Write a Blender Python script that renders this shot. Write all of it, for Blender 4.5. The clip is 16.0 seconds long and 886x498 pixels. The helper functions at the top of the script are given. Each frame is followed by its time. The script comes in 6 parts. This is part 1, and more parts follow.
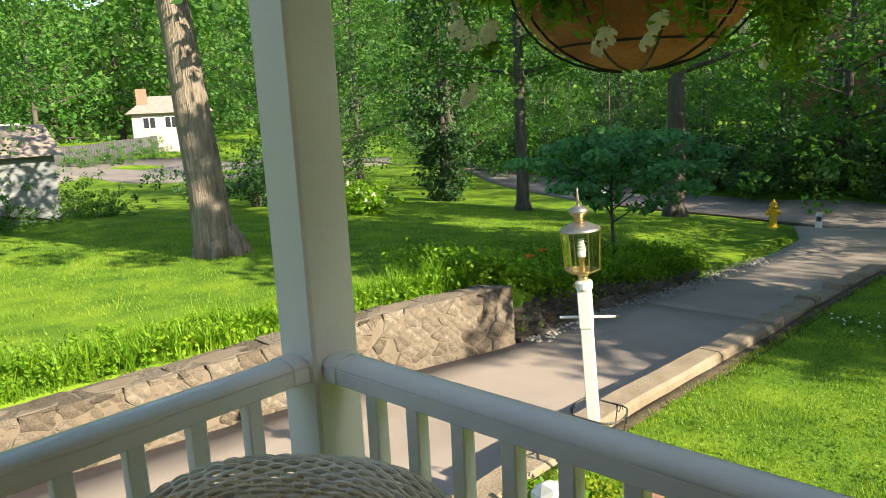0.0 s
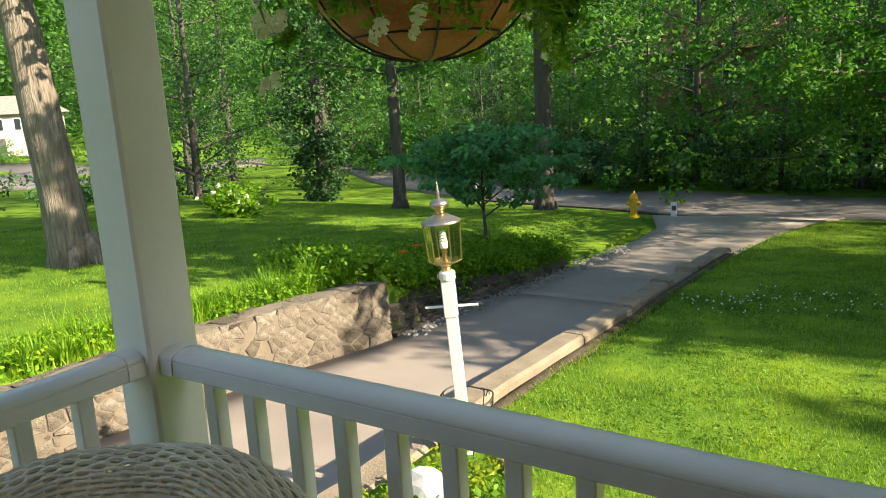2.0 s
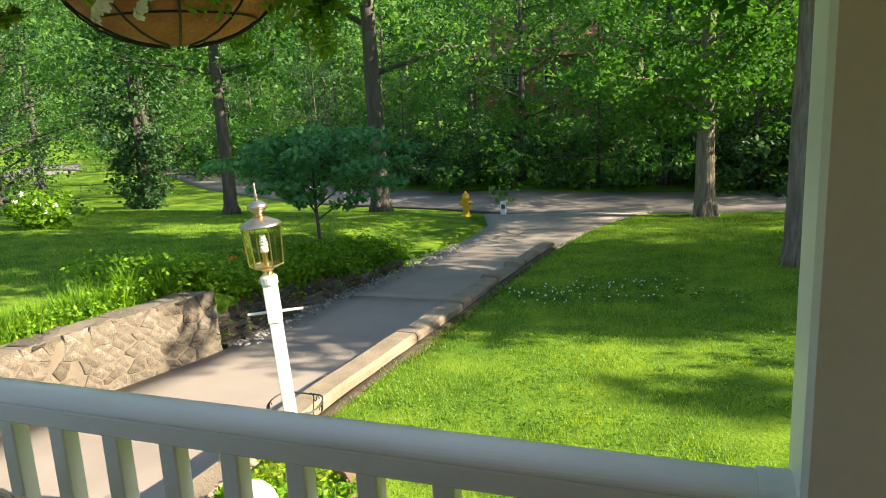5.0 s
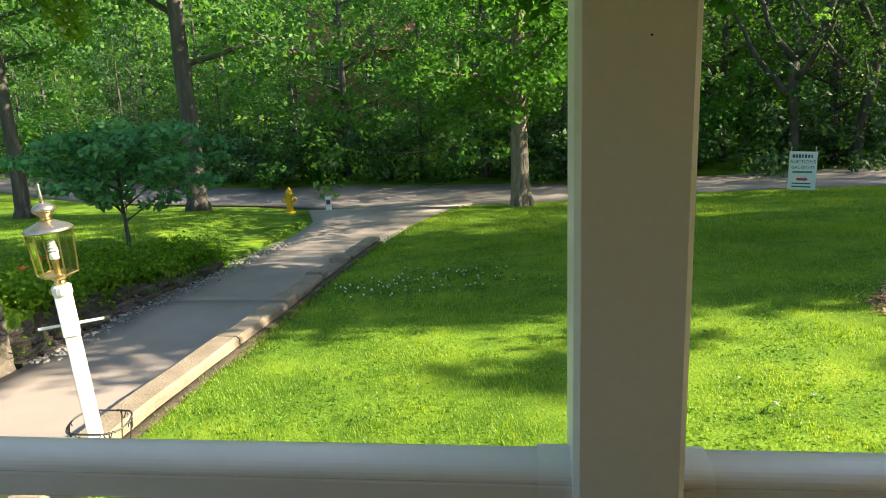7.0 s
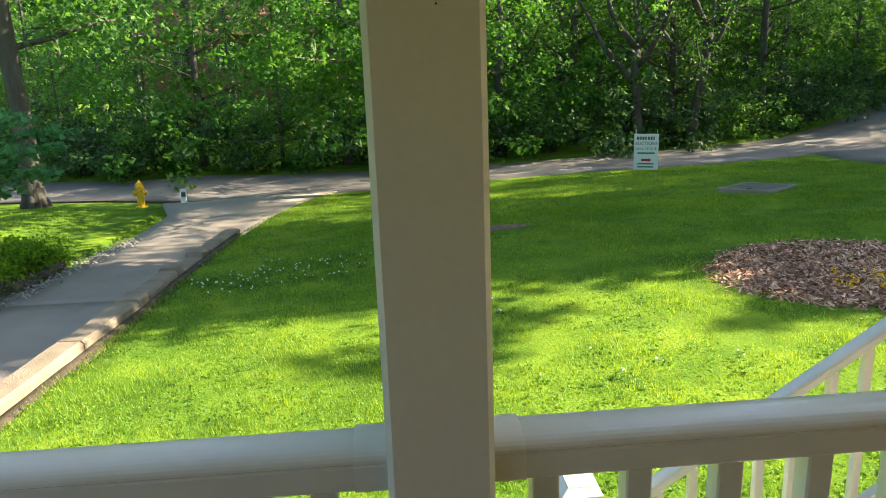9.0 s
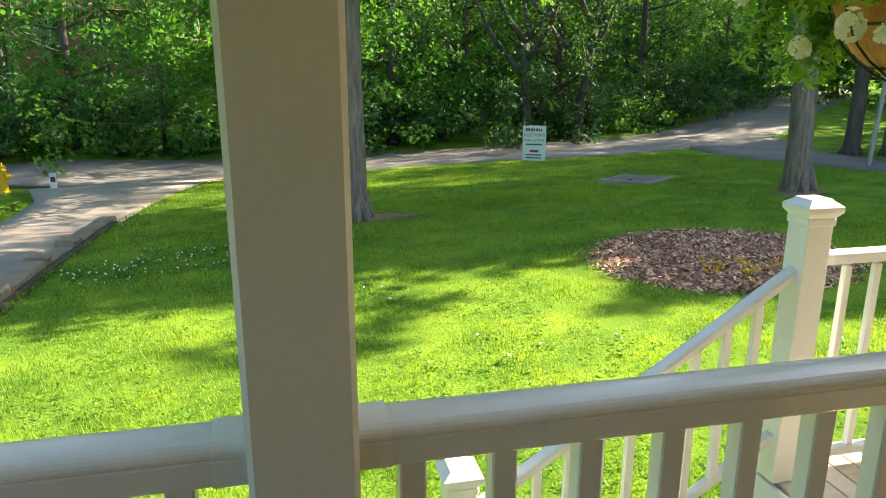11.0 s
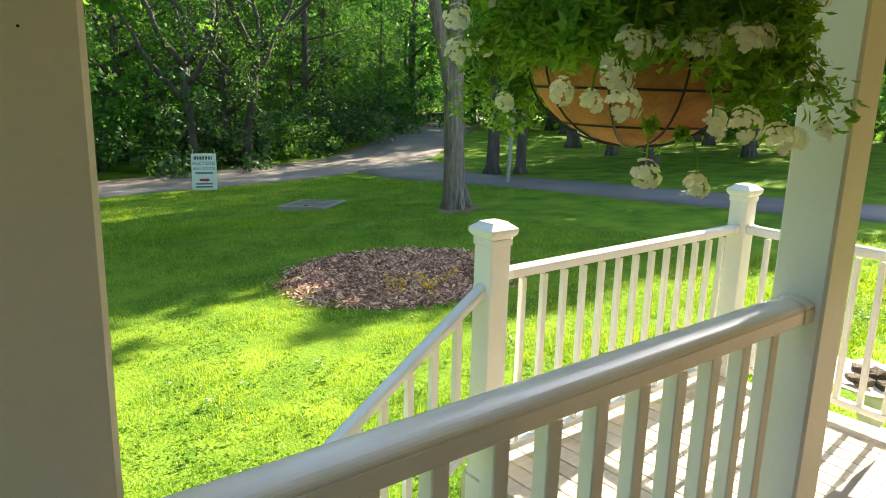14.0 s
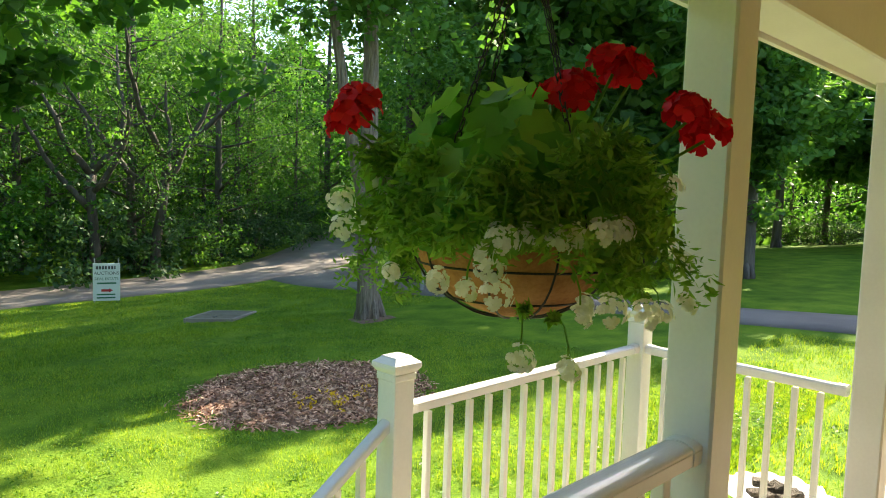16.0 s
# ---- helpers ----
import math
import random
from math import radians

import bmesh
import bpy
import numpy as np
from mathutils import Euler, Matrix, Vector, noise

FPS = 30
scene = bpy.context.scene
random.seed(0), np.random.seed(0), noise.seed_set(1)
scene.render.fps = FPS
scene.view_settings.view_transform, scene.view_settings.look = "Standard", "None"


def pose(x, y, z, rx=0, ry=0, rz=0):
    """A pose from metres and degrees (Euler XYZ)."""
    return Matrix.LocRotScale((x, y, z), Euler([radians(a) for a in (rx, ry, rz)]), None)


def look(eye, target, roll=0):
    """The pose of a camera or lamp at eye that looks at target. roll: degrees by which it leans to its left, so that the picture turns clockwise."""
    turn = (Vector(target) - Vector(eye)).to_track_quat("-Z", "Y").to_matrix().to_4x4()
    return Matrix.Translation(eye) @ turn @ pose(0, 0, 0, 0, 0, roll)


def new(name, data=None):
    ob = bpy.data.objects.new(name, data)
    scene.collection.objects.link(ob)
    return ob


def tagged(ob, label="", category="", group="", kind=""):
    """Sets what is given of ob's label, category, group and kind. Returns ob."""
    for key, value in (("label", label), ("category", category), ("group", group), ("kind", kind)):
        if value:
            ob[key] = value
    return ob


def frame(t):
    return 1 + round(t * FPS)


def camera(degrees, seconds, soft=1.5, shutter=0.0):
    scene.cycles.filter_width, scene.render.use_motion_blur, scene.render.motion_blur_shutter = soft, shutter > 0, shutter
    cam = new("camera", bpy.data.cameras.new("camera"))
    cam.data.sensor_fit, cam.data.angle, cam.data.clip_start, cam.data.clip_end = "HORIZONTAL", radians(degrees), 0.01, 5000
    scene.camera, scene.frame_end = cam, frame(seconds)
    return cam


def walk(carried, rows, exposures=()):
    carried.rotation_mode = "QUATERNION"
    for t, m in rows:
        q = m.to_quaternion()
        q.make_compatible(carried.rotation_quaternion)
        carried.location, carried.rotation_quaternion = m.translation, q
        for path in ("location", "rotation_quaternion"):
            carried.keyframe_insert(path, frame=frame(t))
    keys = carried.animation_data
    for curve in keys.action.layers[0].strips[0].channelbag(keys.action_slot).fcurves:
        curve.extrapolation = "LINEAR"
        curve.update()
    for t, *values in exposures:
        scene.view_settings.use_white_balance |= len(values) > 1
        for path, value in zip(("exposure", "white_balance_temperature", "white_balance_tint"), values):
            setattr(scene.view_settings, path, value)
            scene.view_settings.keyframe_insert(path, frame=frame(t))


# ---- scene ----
cam = camera(63.5, 16.0, soft=1.0)
EXPOSURE, KELVIN, TINT = [(0.0, 1.45), (3.0, 1.6), (7.0, 1.87), (9.0, 2.1), (11.5, 2.35), (13.0, 2.4), (14.5, 2.3), (16.0, 2.2)], 6750, 10
PATH = [
    (0, (-0.425, -1.05, 1.493), (-1.762, 0.388, 1.113), -2.9),
    (0.5, (-0.342, -1.066, 1.477), (-1.677, 0.369, 1.078), -4.5),
    (1, (-0.337, -1.059, 1.473), (-1.596, 0.444, 1.078), -3.4),
    (1.5, (-0.32, -1.058, 1.455), (-1.49, 0.513, 1.051), -3.2),
    (2, (-0.283, -1.038, 1.467), (-1.362, 0.598, 1.068), -3.2),
    (2.5, (-0.266, -1.029, 1.465), (-1.289, 0.643, 1.068), -3.1),
    (3, (-0.252, -1.029, 1.47), (-1.22, 0.674, 1.066), -2.8),
    (5.5, (-0.182, -0.948, 1.436), (-0.767, 0.919, 1.019), -2.2),
    (6, (-0.171, -0.937, 1.435), (-0.639, 0.961, 1.015), -1.4),
    (6.5, (-0.141, -0.934, 1.424), (-0.487, 0.989, 0.998), -1.8),
    (7, (-0.13, -0.921, 1.43), (-0.356, 1.015, 0.982), -2.2),
    (7.5, (-0.095, -0.918, 1.415), (-0.214, 1.025, 0.953), -1.7),
    (8, (-0.085, -0.884, 1.421), (-0.109, 1.057, 0.937), -2.3),
    (8.5, (-0.061, -0.886, 1.421), (0.001, 1.049, 0.92), -2.4),
    (9, (-0.046, -0.9, 1.408), (0.089, 1.033, 0.913), -2.1),
    (11.5, (-0.004, -0.88, 1.397), (0.617, 0.946, 0.867), 0.3),
    (12, (-0.049, -0.864, 1.418), (0.834, 0.863, 0.93), -0.2),
    (12.5, (-0.093, -0.84, 1.423), (0.959, 0.792, 0.942), 0.1),
    (13, (-0.087, -0.796, 1.421), (1.029, 0.79, 0.931), 0.9),
    (13.5, (-0.09, -0.803, 1.426), (1.085, 0.743, 0.949), 1.5),
    (14, (-0.103, -0.817, 1.436), (1.123, 0.698, 0.985), 1.6),
    (14.5, (-0.093, -0.834, 1.47), (1.181, 0.65, 1.051), 1.9),
    (15, (-0.061, -0.834, 1.528), (1.292, 0.608, 1.227), 0.8),
    (15.5, (-0.064, -0.85, 1.557), (1.334, 0.563, 1.345), 1.5),
    (16, (-0.06, -0.845, 1.56), (1.361, 0.554, 1.399), 1.9),
]
walk(cam, [(t, look(eye, target, roll)) for t, eye, target, roll in PATH], exposures=[(t, e, KELVIN, TINT) for t, e in EXPOSURE])

# ---- light ----
SUN_AZ, SUN_EL = 7.0, 31.0          # degrees from +x towards +y, and above the horizon
sun_dir = Vector((math.cos(radians(SUN_AZ)) * math.cos(radians(SUN_EL)), math.sin(radians(SUN_AZ)) * math.cos(radians(SUN_EL)), math.sin(radians(SUN_EL))))
world = bpy.data.worlds.new("world")
scene.world = world
world.use_nodes = True
wn = world.node_tree.nodes
sky = wn.new("ShaderNodeTexSky")
sky.sky_type, sky.sun_disc = "NISHITA", False
sky.sun_elevation, sky.sun_rotation = radians(SUN_EL), radians(90 - SUN_AZ)
wn["Background"].inputs["Strength"].default_value = 0.115
world.node_tree.links.new(sky.outputs[0], wn["Background"].inputs["Color"])
sun = new("sun", bpy.data.lights.new("sun", "SUN"))
sun.data.energy, sun.data.angle, sun.data.color = 5.0, radians(0.55), (1.0, 0.87, 0.67)
sun.matrix_world = look((30, 10, 25), Vector((30, 10, 25)) - sun_dir)


# ---- materials ----
def material(name, stops, scale=6.0, rough=0.6, bump=0.15, fine=60.0, metal=0.0, per="", spread=0.0, spec=0.5, stretch=(1, 1, 1), detail=5.0, translucent=0.0, tcol=None, dist=0.01):
    """Noise-driven surface: stops are (position, colour) of the large pattern, with a finer grain over it."""
    m = bpy.data.materials.new(name)
    m.use_nodes = True
    n, l = m.node_tree.nodes, m.node_tree.links
    p = n["Principled BSDF"]
    tc, mp = n.new("ShaderNodeTexCoord"), n.new("ShaderNodeMapping")
    mp.inputs["Scale"].default_value = stretch
    l.new(tc.outputs["Object"], mp.inputs["Vector"])
    big, small = n.new("ShaderNodeTexNoise"), n.new("ShaderNodeTexNoise")
    for node, sc in ((big, scale), (small, fine)):
        node.inputs["Scale"].default_value, node.inputs["Detail"].default_value = sc, detail
        l.new(mp.outputs[0], node.inputs["Vector"])
    mixer = n.new("ShaderNodeMath")
    mixer.operation = "MULTIPLY_ADD"
    mixer.inputs[1].default_value = 0.35
    l.new(small.outputs["Fac"], mixer.inputs[0])
    sub = n.new("ShaderNodeMath")
    sub.operation = "MULTIPLY_ADD"
    sub.inputs[1].default_value, sub.inputs[2].default_value = 0.9, -0.12
    l.new(big.outputs["Fac"], sub.inputs[0])
    l.new(sub.outputs[0], mixer.inputs[2])
    fac = mixer.outputs[0]
    if per:
        src = n.new("ShaderNodeObjectInfo").outputs["Random"] if per == "object" else n.new("ShaderNodeNewGeometry").outputs["Random Per Island"]
        add = n.new("ShaderNodeMath")
        add.operation = "MULTIPLY_ADD"
        add.inputs[1].default_value = spread
        sh = n.new("ShaderNodeMath")
        sh.operation = "ADD"
        sh.inputs[1].default_value = -0.5 * spread
        l.new(src, add.inputs[0])
        l.new(fac, add.inputs[2])
        l.new(add.outputs[0], sh.inputs[0])
        fac = sh.outputs[0]
    ramp = n.new("ShaderNodeValToRGB")
    while len(ramp.color_ramp.elements) < len(stops):
        ramp.color_ramp.elements.new(0.5)
    for e, (pos, col) in zip(ramp.color_ramp.elements, stops):
        e.position, e.color = pos, (*col, 1)
    l.new(fac, ramp.inputs["Fac"])
    l.new(ramp.outputs[0], p.inputs["Base Color"])
    p.inputs["Roughness"].default_value, p.inputs["Metallic"].default_value, p.inputs["Specular IOR Level"].default_value = rough, metal, spec
    if bump:
        b = n.new("ShaderNodeBump")
        b.inputs["Strength"].default_value, b.inputs["Distance"].default_value = bump, dist
        l.new(mixer.outputs[0], b.inputs["Height"])
        l.new(b.outputs[0], p.inputs["Normal"])
    if translucent:
        t, mix = n.new("ShaderNodeBsdfTranslucent"), n.new("ShaderNodeMixShader")
        mix.inputs[0].default_value = translucent
        if tcol:
            mul = n.new("ShaderNodeMix")
            mul.data_type, mul.blend_type = "RGBA", "MULTIPLY"
            mul.inputs[0].default_value = 1.0
            l.new(ramp.outputs[0], mul.inputs[6])
            mul.inputs[7].default_value = (*tcol, 1)
            l.new(mul.outputs[2], t.inputs["Color"])
        else:
            l.new(ramp.outputs[0], t.inputs["Color"])
        l.new(p.outputs[0], mix.inputs[1])
        l.new(t.outputs[0], mix.inputs[2])
        l.new(mix.outputs[0], n["Material Output"].inputs["Surface"])
    return m


def leafy(name, dark, mid, light, tr=0.42, spread=0.5, rough=0.55, tcol=(1.35, 1.35, 0.55)):
    return material(name, ((0.15, dark), (0.5, mid), (0.85, light)), scale=0.7, fine=9, rough=rough, bump=0, per="island", spread=spread, spec=0.25, translucent=tr, tcol=tcol)


WHITE = material("white_paint", ((0.2, (0.70, 0.70, 0.68)), (0.6, (0.79, 0.79, 0.77)), (0.9, (0.82, 0.82, 0.80))), scale=2.2, fine=70, rough=0.38, bump=0.06, dist=0.004)
RAIL = material("white_rail_vinyl", ((0.2, (0.70, 0.70, 0.69)), (0.6, (0.78, 0.78, 0.77)), (0.9, (0.81, 0.81, 0.80))), scale=3, fine=50, rough=0.17, bump=0.03, dist=0.003)
CEILING = material("ceiling_paint", ((0.2, (0.50, 0.40, 0.22)), (0.8, (0.56, 0.455, 0.26))), scale=2, rough=0.6, bump=0.05)
SIDING = material("house_siding", ((0.2, (0.39, 0.25, 0.06)), (0.8, (0.46, 0.30, 0.08))), scale=2, rough=0.65, bump=0.1)
PORCH_FLOOR = material("porch_floor_paint", ((0.2, (0.15, 0.12, 0.075)), (0.8, (0.20, 0.165, 0.105))), scale=4, rough=0.5, bump=0.1)
DECK = material("weathered_deck", ((0.2, (0.46, 0.385, 0.275)), (0.6, (0.66, 0.57, 0.43)), (0.9, (0.78, 0.69, 0.55))), scale=5, fine=90, stretch=(1, 6, 1), rough=0.7, bump=0.25, per="object", spread=0.4)
SOIL = material("soil_and_turf", ((0.18, (0.032, 0.074, 0.009)), (0.42, (0.090, 0.179, 0.017)), (0.65, (0.170, 0.271, 0.023)), (0.88, (0.265, 0.313, 0.043))), scale=1.6, fine=42, rough=0.95, bump=0.9, dist=0.05, spec=0.08)
GRASS = leafy("grass_blade", (0.048, 0.150, 0.030), (0.166, 0.325, 0.041), (0.351, 0.475, 0.071), tr=0.5, rough=0.5, spread=0.6, tcol=(1.6, 1.33, 0.25))
CLOVER = leafy("clover", (0.05, 0.13, 0.02), (0.08, 0.20, 0.02), (0.15, 0.27, 0.05), tr=0.35)
WEED = leafy("lawn_weed", (0.06, 0.16, 0.02), (0.13, 0.27, 0.03), (0.25, 0.38, 0.06), tr=0.45, spread=0.7)
CLOVER_FLOWER = material("clover_flower", ((0.2, (0.72, 0.72, 0.66)), (0.8, (0.82, 0.82, 0.78))), rough=0.8, bump=0)
ASPHALT = material("asphalt", ((0.2, (0.136, 0.121, 0.115)), (0.55, (0.195, 0.174, 0.160)), (0.9, (0.260, 0.231, 0.205))), scale=0.9, fine=160, rough=0.85, bump=0.35, dist=0.006)
CONCRETE = material("drive_concrete", ((0.2, (0.205, 0.172, 0.148)), (0.5, (0.283, 0.243, 0.210)), (0.85, (0.348, 0.303, 0.265))), scale=1.1, fine=110, rough=0.85, bump=0.3, dist=0.005)
KERB = material("kerb_concrete", ((0.2, (0.150, 0.119, 0.081)), (0.5, (0.238, 0.195, 0.139)), (0.85, (0.308, 0.262, 0.195))), scale=3.4, fine=60, rough=0.9, bump=0.8, dist=0.03)
STONE = material("wall_stone", ((0.15, (0.08, 0.064, 0.046)), (0.45, (0.135, 0.112, 0.083)), (0.7, (0.19, 0.162, 0.125)), (0.92, (0.31, 0.275, 0.22))), scale=11, fine=70, rough=0.95, bump=1.0, dist=0.05, per="object", spread=0.42)
MORTAR = material("wall_mortar", ((0.2, (0.13, 0.105, 0.078)), (0.8, (0.21, 0.175, 0.13))), scale=4, fine=60, rough=0.95, bump=0.6, dist=0.015)
BRICK = material("edging_brick", ((0.2, (0.22, 0.11, 0.08)), (0.8, (0.38, 0.22, 0.17))), scale=5, rough=0.9, bump=0.4, per="object", spread=0.4)
GRAVEL = material("gravel_stone", ((0.2, (0.16, 0.145, 0.13)), (0.8, (0.36, 0.34, 0.31))), scale=6, rough=0.9, bump=0.3, per="island", spread=0.9)
CHIPS = material("mulch_chip", ((0.1, (0.166, 0.081, 0.048)), (0.45, (0.360, 0.194, 0.122)), (0.8, (0.600, 0.363, 0.234)), (0.97, (0.825, 0.563, 0.381))), scale=5, rough=0.9, bump=0.2, per="island", spread=1.0)
MULCH = material("mulch_bed", ((0.2, (0.120, 0.070, 0.049)), (0.8, (0.330, 0.210, 0.154))), scale=9, fine=60, rough=0.95, bump=0.8, dist=0.03)
DIRT = material("dark_soil", ((0.2, (0.035, 0.026, 0.016)), (0.8, (0.095, 0.072, 0.045))), scale=9, fine=60, rough=0.95, bump=0.8, dist=0.03)
BARK = material("tree_bark", ((0.2, (0.095, 0.075, 0.058)), (0.5, (0.23, 0.19, 0.15)), (0.85, (0.38, 0.33, 0.27))), scale=19, fine=60, stretch=(1, 1, 0.13), rough=0.95, bump=1.0, dist=0.11)
BARK_DARK = material("dark_bark", ((0.2, (0.035, 0.031, 0.026)), (0.5, (0.085, 0.076, 0.065)), (0.85, (0.155, 0.140, 0.120))), scale=5, fine=30, stretch=(1, 1, 0.2), rough=0.95, bump=1.0, dist=0.04)
LEAF = leafy("tree_leaf", (0.036, 0.108, 0.030), (0.088, 0.220, 0.046), (0.150, 0.290, 0.058), tr=0.46)
LEAF_BRIGHT = leafy("maple_leaf", (0.036, 0.113, 0.026), (0.067, 0.202, 0.033), (0.135, 0.292, 0.046), tr=0.5)
LEAF_BLUE = leafy("sapling_leaf", (0.055, 0.17, 0.07), (0.105, 0.29, 0.105), (0.19, 0.40, 0.15), tr=0.48, tcol=(1.0, 1.25, 0.8))
LEAF_DARK = leafy("evergreen_leaf", (0.021, 0.061, 0.026), (0.044, 0.111, 0.038), (0.090, 0.189, 0.060), tr=0.3)
LEAF_BED = leafy("bed_leaf", (0.077, 0.173, 0.014), (0.145, 0.312, 0.018), (0.292, 0.443, 0.030), tr=0.45)
LEAF_YELLOW = leafy("yellow_green_leaf", (0.14, 0.22, 0.015), (0.26, 0.34, 0.02), (0.42, 0.46, 0.03), tr=0.4)
LEAF_POT = leafy("geranium_leaf", (0.109, 0.291, 0.064), (0.189, 0.453, 0.100), (0.419, 0.670, 0.181), tr=0.5)
LEAF_TRAIL = leafy("trailing_leaf", (0.089, 0.220, 0.034), (0.169, 0.360, 0.053), (0.308, 0.476, 0.112), tr=0.5)
PETAL_WHITE = leafy("white_petal", (0.855, 0.855, 0.728), (0.947, 0.947, 0.838), (0.950, 0.950, 0.915), tr=0.55, tcol=(1, 1, 0.95))
PETAL_RED = leafy("red_petal", (0.525, 0.005, 0.014), (0.775, 0.010, 0.024), (0.938, 0.022, 0.036), tr=0.35, tcol=(0.950, 0.950, 0.950))
PETAL_ORANGE = leafy("orange_petal", (0.75, 0.14, 0.02), (0.85, 0.20, 0.02), (0.9, 0.30, 0.04), tr=0.3, tcol=(1, 1, 1))
PETAL_YELLOW = leafy("yellow_petal", (0.70, 0.42, 0.02), (0.80, 0.52, 0.03), (0.85, 0.62, 0.06), tr=0.3, tcol=(1, 1, 1))
COCO = material("coco_liner", ((0.2, (0.304, 0.128, 0.045)), (0.5, (0.544, 0.247, 0.091)), (0.85, (0.752, 0.390, 0.161))), scale=16, fine=150, rough=0.95, bump=0.9, dist=0.012)
IRON = material("black_iron", ((0.2, (0.012, 0.012, 0.012)), (0.8, (0.035, 0.034, 0.032))), scale=20, rough=0.55, bump=0.1)
BRASS = material("aged_brass", ((0.2, (0.33, 0.22, 0.10)), (0.5, (0.58, 0.42, 0.20)), (0.85, (0.70, 0.54, 0.30))), scale=14, rough=0.32, bump=0.08, metal=1.0)
PEWTER = material("tarnished_cap", ((0.2, (0.30, 0.27, 0.23)), (0.8, (0.52, 0.47, 0.40))), scale=18, rough=0.36, bump=0.08, metal=0.9)
WICKER = material("white_wicker", ((0.2, (0.635, 0.580, 0.462)), (0.6, (0.856, 0.800, 0.661)), (0.9, (0.966, 0.924, 0.793))), scale=9, fine=80, rough=0.6, bump=0.2, dist=0.004)
YELLOW = material("hydrant_yellow", ((0.2, (0.60, 0.34, 0.012)), (0.8, (0.78, 0.48, 0.02))), scale=12, rough=0.5, bump=0.1)
SIGN_WHITE = material("sign_board", ((0.2, (0.68, 0.74, 0.72)), (0.8, (0.74, 0.80, 0.78))), scale=3, rough=0.45, bump=0)
INK_DARK = material("sign_ink_dark", ((0.2, (0.06, 0.06, 0.065)), (0.8, (0.09, 0.09, 0.095))), rough=0.5, bump=0)
INK_RED = material("sign_ink_red", ((0.2, (0.42, 0.02, 0.03)), (0.8, (0.50, 0.03, 0.04))), rough=0.5, bump=0)
INK_GREEN = material("sign_ink_green", ((0.2, (0.02, 0.14, 0.07)), (0.8, (0.03, 0.18, 0.09))), rough=0.5, bump=0)
STEEL = material("galvanised_post", ((0.2, (0.30, 0.32, 0.31)), (0.8, (0.44, 0.46, 0.45))), scale=10, rough=0.5, bump=0.05, metal=0.5)
PLASTIC_GREY = material("utility_lid", ((0.2, (0.152, 0.142, 0.110)), (0.8, (0.228, 0.211, 0.164))), scale=7, fine=60, rough=0.95, bump=0.3, spec=0.1)
MARBLE = material("birdbath_stone", ((0.2, (0.60, 0.58, 0.54)), (0.8, (0.76, 0.75, 0.72))), scale=8, rough=0.7, bump=0.3)
ROOF_TILE = material("roof_shingle", ((0.2, (0.20, 0.16, 0.14)), (0.8, (0.34, 0.29, 0.26))), scale=3, rough=0.9, bump=0.3)
ROOF_RED = material("red_roof", ((0.2, (0.30, 0.12, 0.08)), (0.8, (0.44, 0.20, 0.14))), scale=3, rough=0.9, bump=0.3)
HOUSE_WALL = material("far_house_wall", ((0.2, (0.418, 0.371, 0.326)), (0.8, (0.504, 0.462, 0.408))), scale=1, rough=0.8, bump=0.1)
HOUSE_BRICK = material("far_house_brick", ((0.2, (0.30, 0.13, 0.09)), (0.8, (0.42, 0.20, 0.14))), scale=4, rough=0.9, bump=0.2)
SHED = material("grey_siding", ((0.2, (0.204, 0.223, 0.240)), (0.8, (0.276, 0.298, 0.319))), scale=1.2, rough=0.8, bump=0.1)
WOOD_GREY = material("grey_fence_wood", ((0.2, (0.045, 0.05, 0.05)), (0.8, (0.10, 0.105, 0.105))), scale=3, rough=0.9, bump=0.2, per="object", spread=0.3)
CAR_RED = material("car_paint_red", ((0.2, (0.28, 0.02, 0.02)), (0.8, (0.34, 0.03, 0.03))), rough=0.25, bump=0)
CAR_GLASS = material("dark_window", ((0.2, (0.02, 0.025, 0.03)), (0.8, (0.04, 0.045, 0.05))), rough=0.08, bump=0)
BULB = material("lamp_bulb", ((0.2, (0.80, 0.80, 0.78)), (0.8, (0.85, 0.85, 0.83))), rough=0.3, bump=0)
# near-black greens: the shade inside the distant woods is put into the colour
SHADED_WOODS = material("shaded_woods", ((0.25, (0.005, 0.012, 0.004)), (0.5, (0.013, 0.030, 0.008)), (0.8, (0.033, 0.060, 0.015))), scale=0.35, fine=2.2, rough=1.0, bump=0, detail=8, spec=0.0)
GLASS = bpy.data.materials.new("lantern_glass")
GLASS.use_nodes = True
gn, gl = GLASS.node_tree.nodes, GLASS.node_tree.links
clear, gloss, gmix, fres = gn.new("ShaderNodeBsdfTransparent"), gn.new("ShaderNodeBsdfGlossy"), gn.new("ShaderNodeMixShader"), gn.new("ShaderNodeFresnel")
clear.inputs["Color"].default_value = (0.95, 0.96, 0.84, 1)
gloss.inputs["Roughness"].default_value, fres.inputs["IOR"].default_value = 0.03, 1.45
for a, b in ((fres.outputs[0], gmix.inputs[0]), (clear.outputs[0], gmix.inputs[1]), (gloss.outputs[0], gmix.inputs[2]), (gmix.outputs[0], gn["Material Output"].inputs["Surface"])):
    gl.new(a, b)


# ---- building helpers ----
rng = np.random.default_rng(7)


def mesh_object(name, bm, mat, smooth=False):
    me = bpy.data.meshes.new(name)
    bm.to_mesh(me)
    bm.free()
    if smooth:
        me.shade_smooth()
    me.materials.append(mat)
    return new(name, me)


